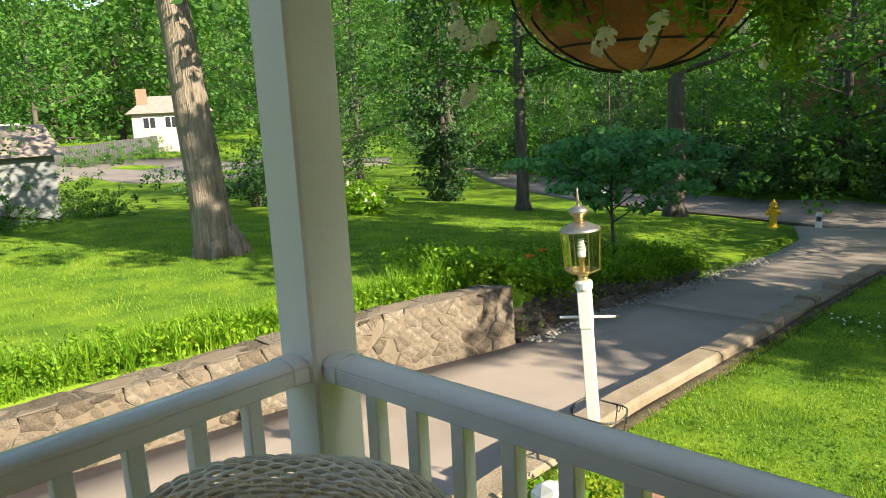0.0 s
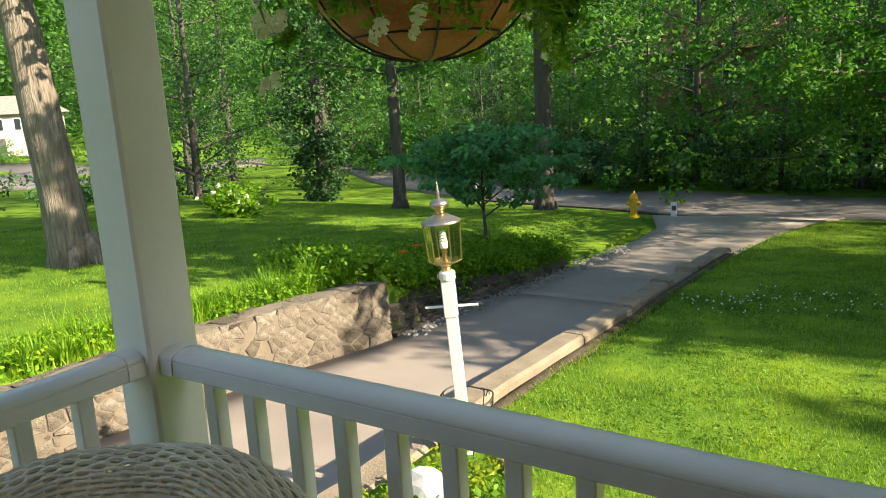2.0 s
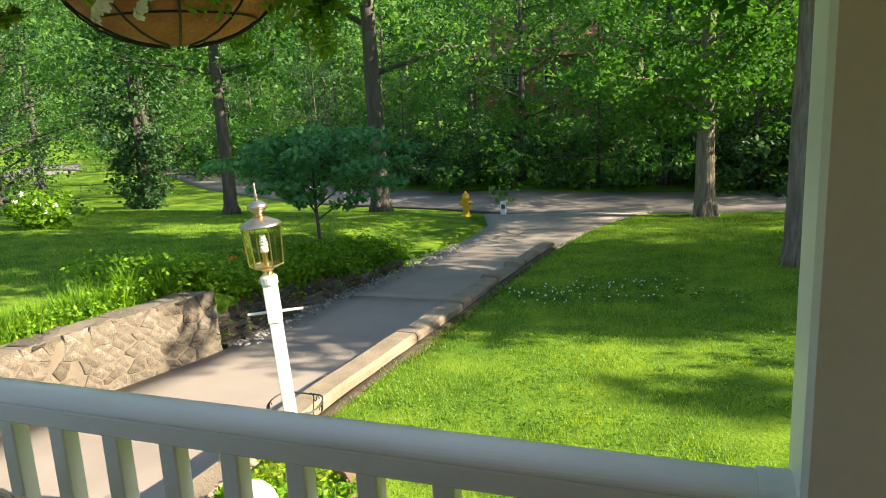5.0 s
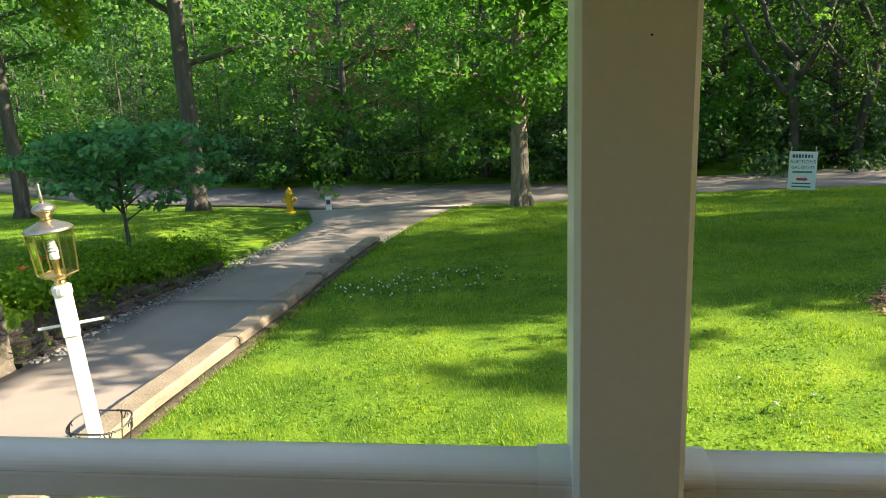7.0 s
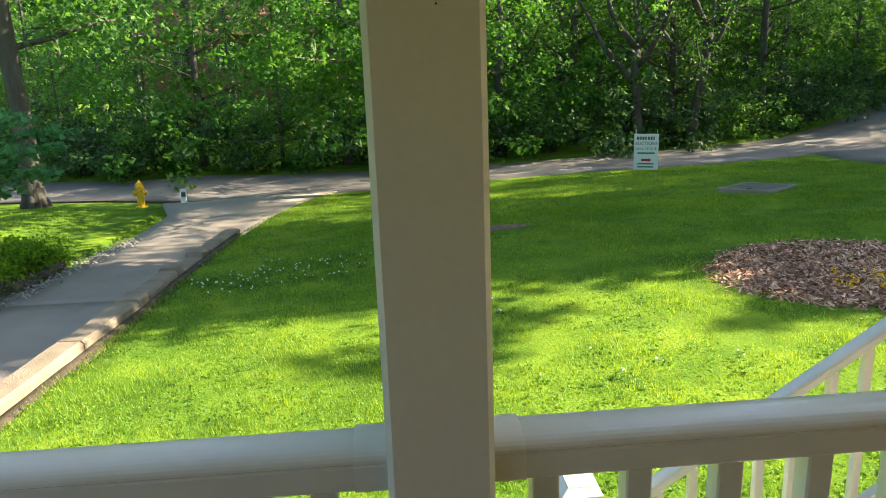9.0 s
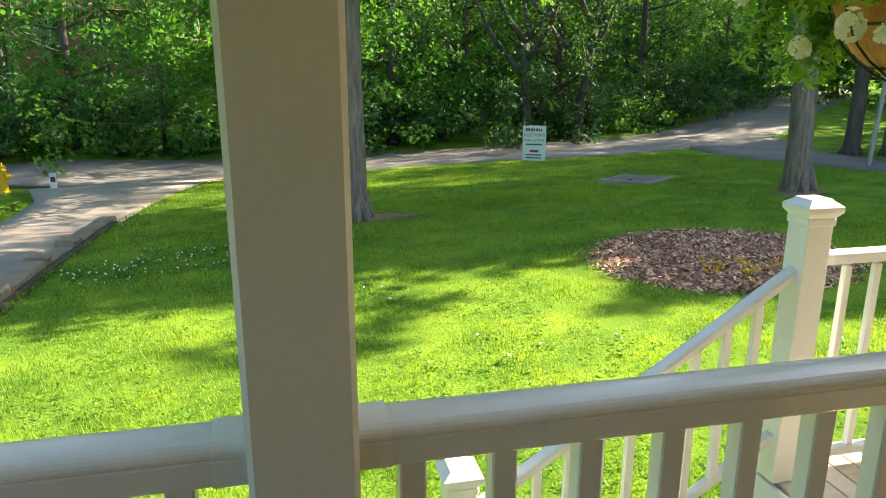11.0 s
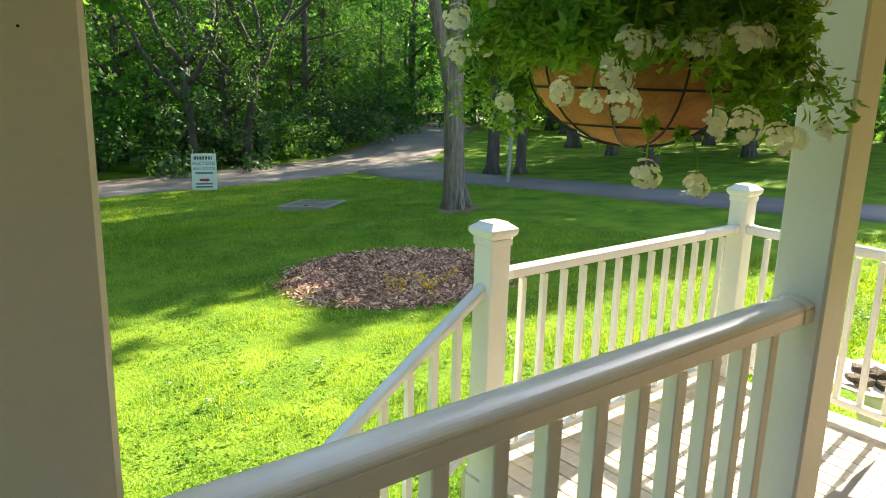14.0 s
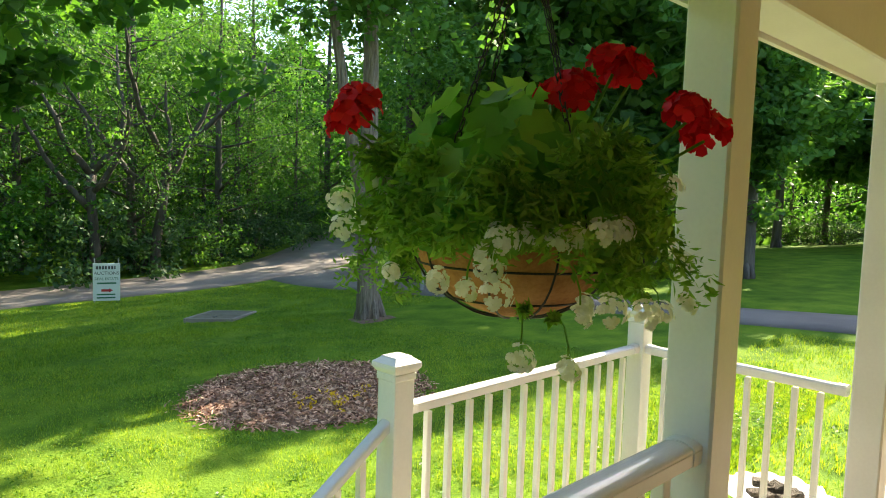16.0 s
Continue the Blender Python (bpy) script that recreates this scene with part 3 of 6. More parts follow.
box(ceiling_boards, -2.3, 5.8, -2.4, 0.45, BEAM + 0.283, BEAM + 0.34)
tagged(mesh_object("ceiling", ceiling_boards, CEILING), "beadboard porch ceiling in warm cream", "ceiling", kind="structure")
roof_bm = bmesh.new()
for v in ((-2.4, 0.55, 2.46), (5.9, 0.55, 2.46), (5.9, -2.6, 3.5), (-2.4, -2.6, 3.5)):
    roof_bm.verts.new(v)
roof_bm.faces.new(roof_bm.verts)
bmesh.ops.solidify(roof_bm, geom=list(roof_bm.faces), thickness=0.06)
tagged(mesh_object("porch_roof", roof_bm, ROOF_TILE), "shingled porch roof", "roof", kind="structure")
wall_bm = bmesh.new()
box(wall_bm, -1.9, 7.0, -2.6, -2.2, -1.2, 4.8)
for i in range(30):
    z = -0.1 + 0.11 * i
    box(wall_bm, -1.9, 7.0, -2.2, -2.18, z, z + 0.10)
tagged(mesh_object("wall_house", wall_bm, SIDING), "tan lap siding of the house behind the porch", "wall", kind="structure")

# loaf-shaped handrail section: (y, z) about the rail's axis, top at 0
LOAF = [(-0.017, -0.068), (0.017, -0.068), (0.017, -0.060), (0.042, -0.060), (0.045, -0.057), (0.045, -0.0245), (0.0425, -0.0225), (0.0425, -0.0205), (0.045, -0.0185)] + [(0.045 * math.cos(a), -0.0185 + 0.0185 * math.sin(a)) for a in np.linspace(0.2, math.pi - 0.2, 13)] + [(-0.045, -0.0185), (-0.0425, -0.0205), (-0.0425, -0.0225), (-0.045, -0.0245), (-0.045, -0.057), (-0.042, -0.060), (-0.017, -0.060)]


def baluster_bm(h, w=0.019):
    return boxes((-w, w, -w, w, 0.0, h), bevel=0.003)


def railing(a, b, z, label, top=0.92, bottom=0.10, pitch=0.140, brackets=True, kind_of="porch railing", w=0.019, loaf=LOAF, start=None):
    """A railing from a to b on a floor at z; parts in its own space along x."""
    a, b = Vector((*a, z)), Vector((*b, z))
    d = b - a
    length = d.length
    rail = thing("railing", Matrix.Translation(a) @ pose(0, 0, 0, 0, 0, math.degrees(math.atan2(d.y, d.x))), label, kind_of, "porch railings")
    part("top_rail", extrude_profile([(y, zz + top) for y, zz in loaf], 0.0, length), RAIL, rail)
    part("bottom_rail", boxes((0.0, length, -0.022, 0.022, bottom - 0.035, bottom), bevel=0.004), WHITE, rail)
    n = max(1, round(length / pitch) - 1) if start is None else int((length - start - 0.06) / pitch) + 1
    gap = length / (n + 1) if start is None else pitch
    start = gap if start is None else start
    first = None
    for i in range(n):
        if first is None:
            first = part("baluster", baluster_bm(top - 0.060 - bottom, w), WHITE, rail)
            ob = first
        else:
            ob = new("baluster", first.data)
            ob.parent = rail
        ob.location = (start + gap * i, 0, bottom - 0.002)
    if brackets:
        for x0, x1 in ((0.0, 0.045), (length - 0.045, length)):
            part("bracket", extrude_profile([(y * 1.09, zz * 1.05 + 0.003 + top) for y, zz in loaf], x0, x1), WHITE, rail)
    return rail


railing((P0 + POST, 0), (P1 - POST, 0), 0, "white vinyl porch railing with square balusters facing the drive", pitch=0.1345, start=0.1335)
railing((P1 + POST, 0), (P2 - POST, 0), 0, "white vinyl porch railing with square balusters above the stairs", pitch=0.1345, start=0.0785)
railing((P0, -POST), (P0, -2.18), 0, "white vinyl porch railing at the end of the porch")

# ---- landing and stairs ----
LAND, NY = -0.19, 1.22
landing = thing("landing", Matrix(), "weathered wooden landing with deck boards and rail shadows", "deck", kind="structure")
bm0 = boxes((-0.045, 0.045, 0.10, NY + 0.10, LAND - 0.03, LAND), bevel=0.003)
first = part("deck_board", bm0, DECK, landing)
for i in range(20):
    ob = first if i == 0 else new("deck_board", first.data)
    ob.parent = landing
    ob.location = (P2 + 0.0 + 0.0965 * i, 0, 0)
part("rim_joist", boxes((P2 - 0.06, P3 + 0.1, NY + 0.06, NY + 0.098, LAND - 0.2, LAND - 0.032), (P2 - 0.06, P2 - 0.03, 0.1, NY + 0.06, LAND - 0.2, LAND - 0.032)), DECK, landing)


def newel(x, y, z, top, w=0.052):
    post = thing("newel_post", pose(x, y, z), "white newel post with a pyramid cap", "newel post", "newel posts")
    h = top - z
    part("shaft", boxes((-w, w, -w, w, 0, h - 0.06), bevel=0.004), WHITE, post)
    part("collar", boxes((-w * 1.02 - 0.004, w * 1.02 + 0.004, -w * 1.02 - 0.004, w * 1.02 + 0.004, h - 0.10, h - 0.07), bevel=0.004), WHITE, post)
    r = 1.4142
    cap = lathe([(w * r, h - 0.072), (w * 1.32 * r, h - 0.052), (w * 1.36 * r, h - 0.044), (w * 1.34 * r, h - 0.030), (w * 0.86 * r, h - 0.012), (w * 0.80 * r, h - 0.006), (w * 0.10 * r, h)], 4, m=pose(0, 0, 0, 0, 0, 45))
    part("cap", cap, WHITE, post, "pyramid cap")
    return post


NX, NX2 = 1.80, 3.70
newel(NX, NY, LAND, 0.917)
newel(NX2, NY, LAND, 0.94)
BX = 0.53
newel(BX, NY, gz(BX, NY) - 0.02, 0.04)
LOAF2 = [(y * 0.62, z * 0.8) for y, z in LOAF]
railing((NX + 0.052, NY), (NX2 - 0.052, NY), LAND, "white landing railing with thin square balusters", top=0.905, bottom=0.10, pitch=0.124, brackets=True, kind_of="landing railing", w=0.014, loaf=LOAF2)
railing((NX2, NY - 0.052), (P3, 0.10), LAND, "white landing railing returning to the porch post", top=0.905, bottom=0.10, pitch=0.124, kind_of="landing railing", w=0.014, loaf=LOAF2)


def stair_rail():
    rail = thing("stair_railing", Matrix(), "white sloping stair handrail with balusters", "stair railing")
    a, b = Vector((NX - 0.052, NY, 0.665)), Vector((BX + 0.052, NY, -0.13))
    d = b - a
    for name, off, prof in (("top_rail", 0.0, LOAF2), ("bottom_rail", -0.66, [(-0.018, -0.035), (0.018, -0.035), (0.018, 0), (-0.018, 0)])):
        bm = bmesh.new()
        ra = [bm.verts.new((a.x, a.y + y, a.z + off + z)) for y, z in prof]
        rb = [bm.verts.new((b.x, b.y + y, b.z + off + z)) for y, z in prof]
        k = len(prof)
        for i in range(k):
            bm.faces.new((ra[i], ra[(i + 1) % k], rb[(i + 1) % k], rb[i]))
        bm.faces.new(ra[::-1])
        bm.faces.new(rb)
        bmesh.ops.recalc_face_normals(bm, faces=bm.faces)
        part(name, bm, RAIL if name == "top_rail" else WHITE, rail)
    n = 9
    f = None
    for i in range(n):
        t = (i + 1) / (n + 1)
        p = a + d * t
        if f is None:
            f = part("baluster", boxes((-0.014, 0.014, -0.014, 0.014, -0.665, -0.06)), WHITE, rail)
            ob = f
        else:
            ob = new("baluster", f.data)
            ob.parent = rail
        ob.location = p


stair_rail()
stairs = thing("stairs", Matrix(), "wooden steps going down beside the porch", "stairs", kind="structure")
for i in range(3):
    x1 = P2 - 0.06 - 0.36 * i
    z = LAND - 0.14 * (i + 1)
    part("tread", boxes((x1 - 0.37, x1, 0.12, NY + 0.05, z - 0.04, z), bevel=0.004), DECK, stairs)
    part("riser", boxes((x1 - 0.02, x1, 0.12, NY + 0.05, z, z + 0.13)), WHITE, stairs)


# ---- trees ----
def leaves(centres, radii, counts, size, flat=0.75, rng_=None, droop=0.0, wide=0.36):
    """Leaf blades (two triangles each, folded) filled round clump centres; arrays of verts and triangles."""
    r = rng_ or rng
    c = np.repeat(np.asarray(centres, float), counts, axis=0)
    rad = np.repeat(np.asarray(radii, float), counts)
    n = len(c)
    d = r.normal(size=(n, 3))
    d /= np.linalg.norm(d, axis=1)[:, None]
    p = c + d * (rad * r.random(n) ** 0.45)[:, None] * np.array([1, 1, flat])
    nrm = r.normal(size=(n, 3)) * 0.75 + np.array([0, 0, 0.8]) + d * 0.5
    nrm /= np.linalg.norm(nrm, axis=1)[:, None]
    u = np.cross(nrm, r.normal(size=(n, 3)))
    u /= np.linalg.norm(u, axis=1)[:, None] + 1e-9
    w = np.cross(nrm, u)
    s = (size * r.uniform(0.6, 1.35, n))[:, None]
    tip, base = p + u * s * 0.62, p - u * s * 0.5
    base[:, 2] += droop * s[:, 0]
    tip[:, 2] -= droop * s[:, 0]
    bend = nrm * s * 0.10
    v = np.stack([base, p + w * s * wide - bend, tip, p - w * s * wide - bend], 1).reshape(-1, 3)
    i = np.arange(n)[:, None] * 4
    f = np.concatenate([i + np.array([[0, 1, 2]]), i + np.array([[0, 2, 3]])], 1).reshape(-1, 3)
    return v, f


def limb_path(r, start, direction, length, n=6, wander=0.12, lift=0.05):
    pts, p, d = [Vector(start)], Vector(start), Vector(direction).normalized()
    for _ in range(n):
        d = (d + Vector((r.uniform(-1, 1), r.uniform(-1, 1), r.uniform(-0.6, 0.6) + lift)) * wander).normalized()
        p = p + d * (length / n)
        pts.append(p.copy())
    return pts


def tree_meshes(seed, height, trunk_r, crown_from, spread, n_limbs, leaves_per, leaf, mats, lean=(0, 0), clump=1.1, flat=0.7, trunk_sides=14, sub=4, skirt=0.0, fork=None):
    """Trunk-and-limb mesh and crown mesh of one tree at the origin."""
    r, nr = random.Random(seed), np.random.default_rng(seed)
    bm = bmesh.new()
    n = 12
    ox, oy, pts, rad = 0.0, 0.0, [], []
    for i in range(n + 1):
        t = i / n
        ox += r.uniform(-0.03, 0.03) * height / 12 + lean[0] * height / n
        oy += r.uniform(-0.03, 0.03) * height / 12 + lean[1] * height / n
        pts.append(Vector((ox, oy, t * height * 0.9 - (0.35 if i == 0 else 0))))
        rad.append(trunk_r * (1 - 0.8 * t) + 0.01)
    pts.insert(1, pts[0].lerp(pts[1], 0.5))
    rad.insert(1, trunk_r * 1.08)
    rad[0] = trunk_r * 1.3
    tube(pts, rad, trunk_sides, bm)
    for k in range(6):
        a = k * 1.05 + r.uniform(-0.3, 0.3)
        tube([(trunk_r * 0.5 * math.cos(a), trunk_r * 0.5 * math.sin(a), 0.45), (trunk_r * 1.15 * math.cos(a), trunk_r * 1.15 * math.sin(a), 0.08), (trunk_r * 1.6 * math.cos(a), trunk_r * 1.6 * math.sin(a), -0.2)], [trunk_r * 0.4, trunk_r * 0.36, trunk_r * 0.12], 6, bm)
    if fork:
        tube([(0, 0, 1.5), (fork[0] * 1.2, fork[1] * 1.2, 2.2), (fork[0] * 4, fork[1] * 4, 3.6), (fork[0] * 9, fork[1] * 9, 7.5)], [trunk_r * 0.7, trunk_r * 0.72, trunk_r * 0.55, trunk_r * 0.25], trunk_sides, bm)
    centres, radii = [], []
    for k in range(n_limbs):
        t = crown_from + (1 - crown_from) * (k + r.random()) / n_limbs * 0.95
        base = pts[min(len(pts) - 2, int(t * (len(pts) - 1)))]
        a = k * 2.4 + r.uniform(-0.5, 0.5)
        up = r.uniform(0.05, 0.55) + 0.6 * max(0, t - 0.6)
        length = spread * (1.0 - 0.55 * max(0.0, t - 0.45)) * r.uniform(0.7, 1.1)
        path = limb_path(r, base, (math.cos(a), math.sin(a), up), length, 6, 0.22)
        r0 = trunk_r * (1 - 0.8 * t) * 0.55
        tube(path, [r0 * (1 - 0.14 * j) for j in range(len(path))], 5, bm)
        for j in range(2, len(path)):
            centres.append(path[j])
            radii.append(clump * r.uniform(0.6, 1.15))
            for _ in range(sub):
                q = path[j] + Vector((r.gauss(0, 1), r.gauss(0, 1), r.gauss(0, 0.6) - skirt * r.random())) * clump * 1.1
                centres.append(q)
                radii.append(clump * r.uniform(0.35, 0.8))
            if j in (3, 5):
                q = path[j] + Vector((r.uniform(-1, 1), r.uniform(-1, 1), r.uniform(-0.2, 0.7))) * clump * 1.3
                tube([path[j], path[j].lerp(q, 0.5) + Vector((0, 0, 0.08)), q], [r0 * 0.35, r0 * 0.22, r0 * 0.08], 3, bm)
    me = bpy.data.meshes.new("trunk")
    bm.to_mesh(me)
    bm.free()
    me.shade_smooth()
    me.materials.append(mats[0])
    counts = np.maximum(6, (leaves_per * (np.array(radii) / clump) ** 1.6).astype(int))
    v, f = leaves(centres, radii, counts, leaf, flat, nr)
    return me, array_mesh("crown", v, f, mats[1])


def plant_tree(meshes, x, y, label, scale=1.0, turn=0.0, z=None, name="tree", group="", tall=1.0):
    t = thing(name, pose(x, y, gz(x, y) if z is None else z, 0, 0, turn), label, "tree", group)
    for nm, me in zip(("trunk", "crown"), meshes):
        ob = new(nm, me)
        ob.parent = t
        ob.scale = (scale, scale, scale * tall)
    return t


# large trees on the lawns
OAK = tree_meshes(3, 15, 0.33, 0.40, 5.2, 15, 46, 0.20, (BARK, LEAF), lean=(-0.02, -0.045), clump=1.2)
plant_tree(OAK, -11.72, 5.38, "tall leaning oak with furrowed grey bark", name="oak_tree")
TALL = [tree_meshes(11, 17, 0.25, 0.36, 4.2, 14, 50, 0.19, (BARK_DARK, LEAF), clump=1.15), tree_meshes(12, 15, 0.21, 0.38, 3.8, 13, 50, 0.19, (BARK_DARK, LEAF), clump=1.1)]
plant_tree(TALL[0], -9.0, 17.6, "tall straight roadside tree with dark bark", turn=40)
plant_tree(TALL[1], -13.4, 16.6, "slim straight tree on the lawn", scale=0.9, turn=100)
MAPLE = tree_meshes(21, 11, 0.24, 0.30, 4.0, 18, 125, 0.135, (BARK, LEAF_BRIGHT), clump=0.85, flat=0.6, skirt=0.7)
plant_tree(MAPLE, -0.2, 17.6, "bright green maple with low spreading branches by the road", name="maple_tree", turn=30)
SLIM = tree_meshes(14, 14, 0.19, 0.42, 3.3, 18, 170, 0.24, (BARK, LEAF_BRIGHT), clump=1.1)
plant_tree(SLIM, 1.1, 10.1, "slim dark trunk on the front lawn", turn=10)
FORK = tree_meshes(15, 12, 0.20, 0.52, 1.3, 10, 60, 0.17, (BARK, LEAF), clump=0.75, fork=(0.10, -0.08))
plant_tree(FORK, 8.5, 9.45, "tall tree with a grey trunk on the lawn", turn=200)
# added trees, mostly hidden from the porch, that cast shade over the lawns
SHADE = tree_meshes(16, 13, 0.20, 0.38, 2.6, 18, 76, 0.40, (BARK_DARK, LEAF), clump=1.0)
plant_tree(SHADE, 17.0, 11.2, "dense tree added beyond the lane to shade the lawn", turn=20)
plant_tree(SHADE, 25.0, 12.6, "dense tree added on the far lawn to cast shade", turn=150)
plant_tree(SHADE, 21.0, 10.5, "dense tree added near the lane to shade the lawn", turn=250, scale=0.9)
plant_tree(SHADE, 30.0, 4.2, "tree added on the far slope to shade the grass", turn=80, scale=0.85)
plant_tree(SHADE, 35.5, 7.4, "tree added on the far slope to shade the grass", turn=190)
plant_tree(SHADE, 43.0, 9.2, "tree added on the far slope to shade the grass", turn=10, scale=1.05)
plant_tree(SHADE, 37.0, 1.0, "tree added on the far slope to shade the grass", turn=300, scale=0.9)
LANE_TREE = tree_meshes(18, 8.6, 0.21, 0.42, 1.3, 14, 150, 0.19, (BARK_DARK, LEAF), clump=0.7)
plant_tree(LANE_TREE, 18.0, 6.3, "large shade tree beyond the paved lane", turn=140)
for x, y, s, a in ((13.5, 13.9, 0.7, 20), (13.9, 13.2, 0.66, 81), (23, 19.3, 1.0, 200), (20.1, 15.0, 0.8, 311), (28, 11, 0.9, 60), (27, 15.5, 0.9, 171), (33, 20, 1.1, 250), (36, 12, 1.0, 21), (30, 26, 1.0, 90), (40, 6, 0.9, 40)):
    plant_tree(TALL[int(a) % 2], x, y, "shade tree with a dark trunk on the far lawn", scale=s, turn=a, group="far lawn trees")

# woods beyond the road
WOOD = [tree_meshes(31 + i, 15, 0.20, 0.10, 4.2, 18, 46, 0.145, (BARK_DARK, (LEAF, LEAF_BRIGHT, LEAF, LEAF_DARK)[i]), clump=0.92, sub=3, flat=0.55, skirt=0.8, trunk_sides=9) for i in range(4)]


WOOD_FAR = [tree_meshes(41 + i, 15, 0.20, 0.10, 4.2, 16, 13, 0.38, (BARK_DARK, (LEAF, LEAF_BRIGHT, LEAF)[i]), clump=1.25, sub=2, skirt=0.8, trunk_sides=7) for i in range(3)]


def shrub_mesh(seed, w, h, n, leaf, mat, clump=0.5):
    r = np.random.default_rng(seed)
    c = r.normal(size=(n, 3)) * np.array([w * 0.42, w * 0.42, h * 0.30]) + np.array([0, 0, h * 0.45])
    c[:, 2] = np.abs(c[:, 2])
    v, f = leaves(c, r.uniform(0.5, 1.1, n) * clump, np.full(n, 46), leaf * 0.9, 0.7, r)
    return array_mesh("foliage", v, f, mat)


SHRUB = [shrub_mesh(51, 3.2, 3.0, 60, 0.20, LEAF, 0.7), shrub_mesh(52, 3.6, 2.4, 60, 0.18, LEAF_DARK, 0.7), shrub_mesh(53, 3.0, 3.4, 60, 0.20, LEAF_BRIGHT, 0.7)]


def shrub_stems(seed, h):
    r = random.Random(seed)
    bm = bmesh.new()
    for k in range(7):
        a, q = k * 0.9, r.uniform(0.3, 0.9)
        tube([(0.1 * math.cos(a), 0.1 * math.sin(a), -0.1), (0.5 * q * math.cos(a), 0.5 * q * math.sin(a), 0.4 * h), (q * math.cos(a), q * math.sin(a), 0.8 * h)], [0.035, 0.025, 0.008], 5, bm)
    me = bpy.data.meshes.new("stems")
    bm.to_mesh(me)
    bm.free()
    me.materials.append(BARK_DARK)
    return me


STEMS = shrub_stems(5, 2.6)


def plant_shrub(me, x, y, label, scale=1.0, turn=0, z=None, name="shrub", group=""):
    s = thing(name, pose(x, y, (gz(x, y) if z is None else z) - 0.1, 0, 0, turn), label, "shrub", group)
    for nm, data in (("foliage", me), ("branch_frame", STEMS)):
        ob = new(nm, data)
        ob.parent = s
        ob.scale = (scale, scale, scale)
    return s


def road_far(x):
    return float(np.interp(x, [-52, -37, -26, -17, -9.4, -4.9, 0, 5.8, 10.45, 14.1, 18.5, 27, 42], [54.5, 41, 32.5, 27.6, 24.9, 23.8, 22.9, 22, 22.1, 23.2, 27.2, 36, 53]))


random.seed(17)
for row, (off, step, lo, hi) in enumerate(((2.6, 4.6, 0.36, 0.58), (6.5, 5.0, 0.45, 0.70), (11.5, 5.5, 0.65, 0.9), (18, 7.5, 0.9, 1.2))):
    x = -46.0 + row
    while x < 36:
        xx, yy = x + random.uniform(-1, 1), road_far(x) + off + random.uniform(-1.2, 1.2)
        x += step * random.uniform(0.8, 1.2)
        if row < 2 and -14 < xx < 20 and random.random() < 0.33:
            continue
        plant_tree(WOOD[random.randrange(4)] if row < 2 else WOOD_FAR[random.randrange(3)], xx, yy, "leafy woodland tree beyond the road", scale=random.uniform(lo, hi), turn=random.uniform(0, 360), group="woodland trees")
x = -40.0
while x < 30:
    plant_shrub(SHRUB[random.choice((1, 1, 0, 1, 1, 2))], x + random.uniform(-0.4, 0.4), road_far(x) + 1.3 + random.uniform(-0.2, 1.0), "dense green undergrowth along the road edge", random.uniform(0.75, 1.15), random.uniform(0, 360), group="roadside undergrowth")
    x += random.uniform(1.9, 2.8)

# dark-limbed trees at the front of the woods
LIMBY = [tree_meshes(71 + i, 13, 0.19, 0.16, 4.6, 17, 70, 0.115, (BARK_DARK, LEAF), clump=0.9, flat=0.55, sub=2, trunk_sides=9) for i in range(2)]
for i, (x, y) in enumerate(((10.2, 24.6), (14.2, 26.0), (4.0, 25.2), (-1.5, 25.6), (-7.2, 27.4), (17.5, 30.5), (7.2, 26.8))):
    plant_tree(LIMBY[i % 2], x, y, "woodland tree with bare dark limbs", scale=0.85 + 0.05 * (i % 4), turn=70 * i, group="limbed trees")
for i in range(16):
    x = -2 + 2.6 * i
    plant_tree(WOOD_FAR[i % 3], x + random.uniform(-1, 1), road_far(min(x, 40)) + 24 + random.uniform(-3, 6), "tall tree deep in the woods", scale=random.uniform(1.2, 1.5), turn=47 * i, group="deep woods trees")

# screen far behind, all round the view, coloured as woods in deep shade
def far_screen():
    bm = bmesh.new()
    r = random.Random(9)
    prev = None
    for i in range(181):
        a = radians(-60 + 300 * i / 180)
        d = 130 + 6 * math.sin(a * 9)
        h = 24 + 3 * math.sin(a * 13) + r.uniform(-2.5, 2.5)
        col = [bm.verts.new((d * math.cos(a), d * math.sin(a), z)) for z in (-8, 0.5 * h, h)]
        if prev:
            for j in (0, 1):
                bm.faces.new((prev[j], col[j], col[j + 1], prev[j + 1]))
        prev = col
    return tagged(mesh_object("backdrop", bm, SHADED_WOODS), "distant tree line with deep woodland shade in its dark green", "backdrop", kind="structure")


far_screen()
for i in range(40):
    a = radians(30 + 150 * i / 39 + random.uniform(-1.5, 1.5))
    d = random.uniform(62, 95)
    x, y = d * math.cos(a), d * math.sin(a)
    if (x < -34 and y < 45) or y < road_far(max(-46, min(34, x))) + 8:
        continue
    plant_tree(WOOD_FAR[i % 3], x, y, "tall tree in the distant woods", scale=random.uniform(1.2, 1.6), turn=random.uniform(0, 360), group="distant trees")


for x, y, s, a in ((3.0, 31.0, 1.35, 30), (8.0, 32.5, 1.45, 120), (13.5, 33.0, 1.4, 220), (18.6, 36.5, 1.2, 75), (22.4, 37.5, 1.15, 160), (26.5, 35.5, 1.15, 310)):
    plant_tree(WOOD[int(a) % 3], x, y, "tall leafy woodland tree beyond the road", scale=s, turn=a, group="woodland trees")


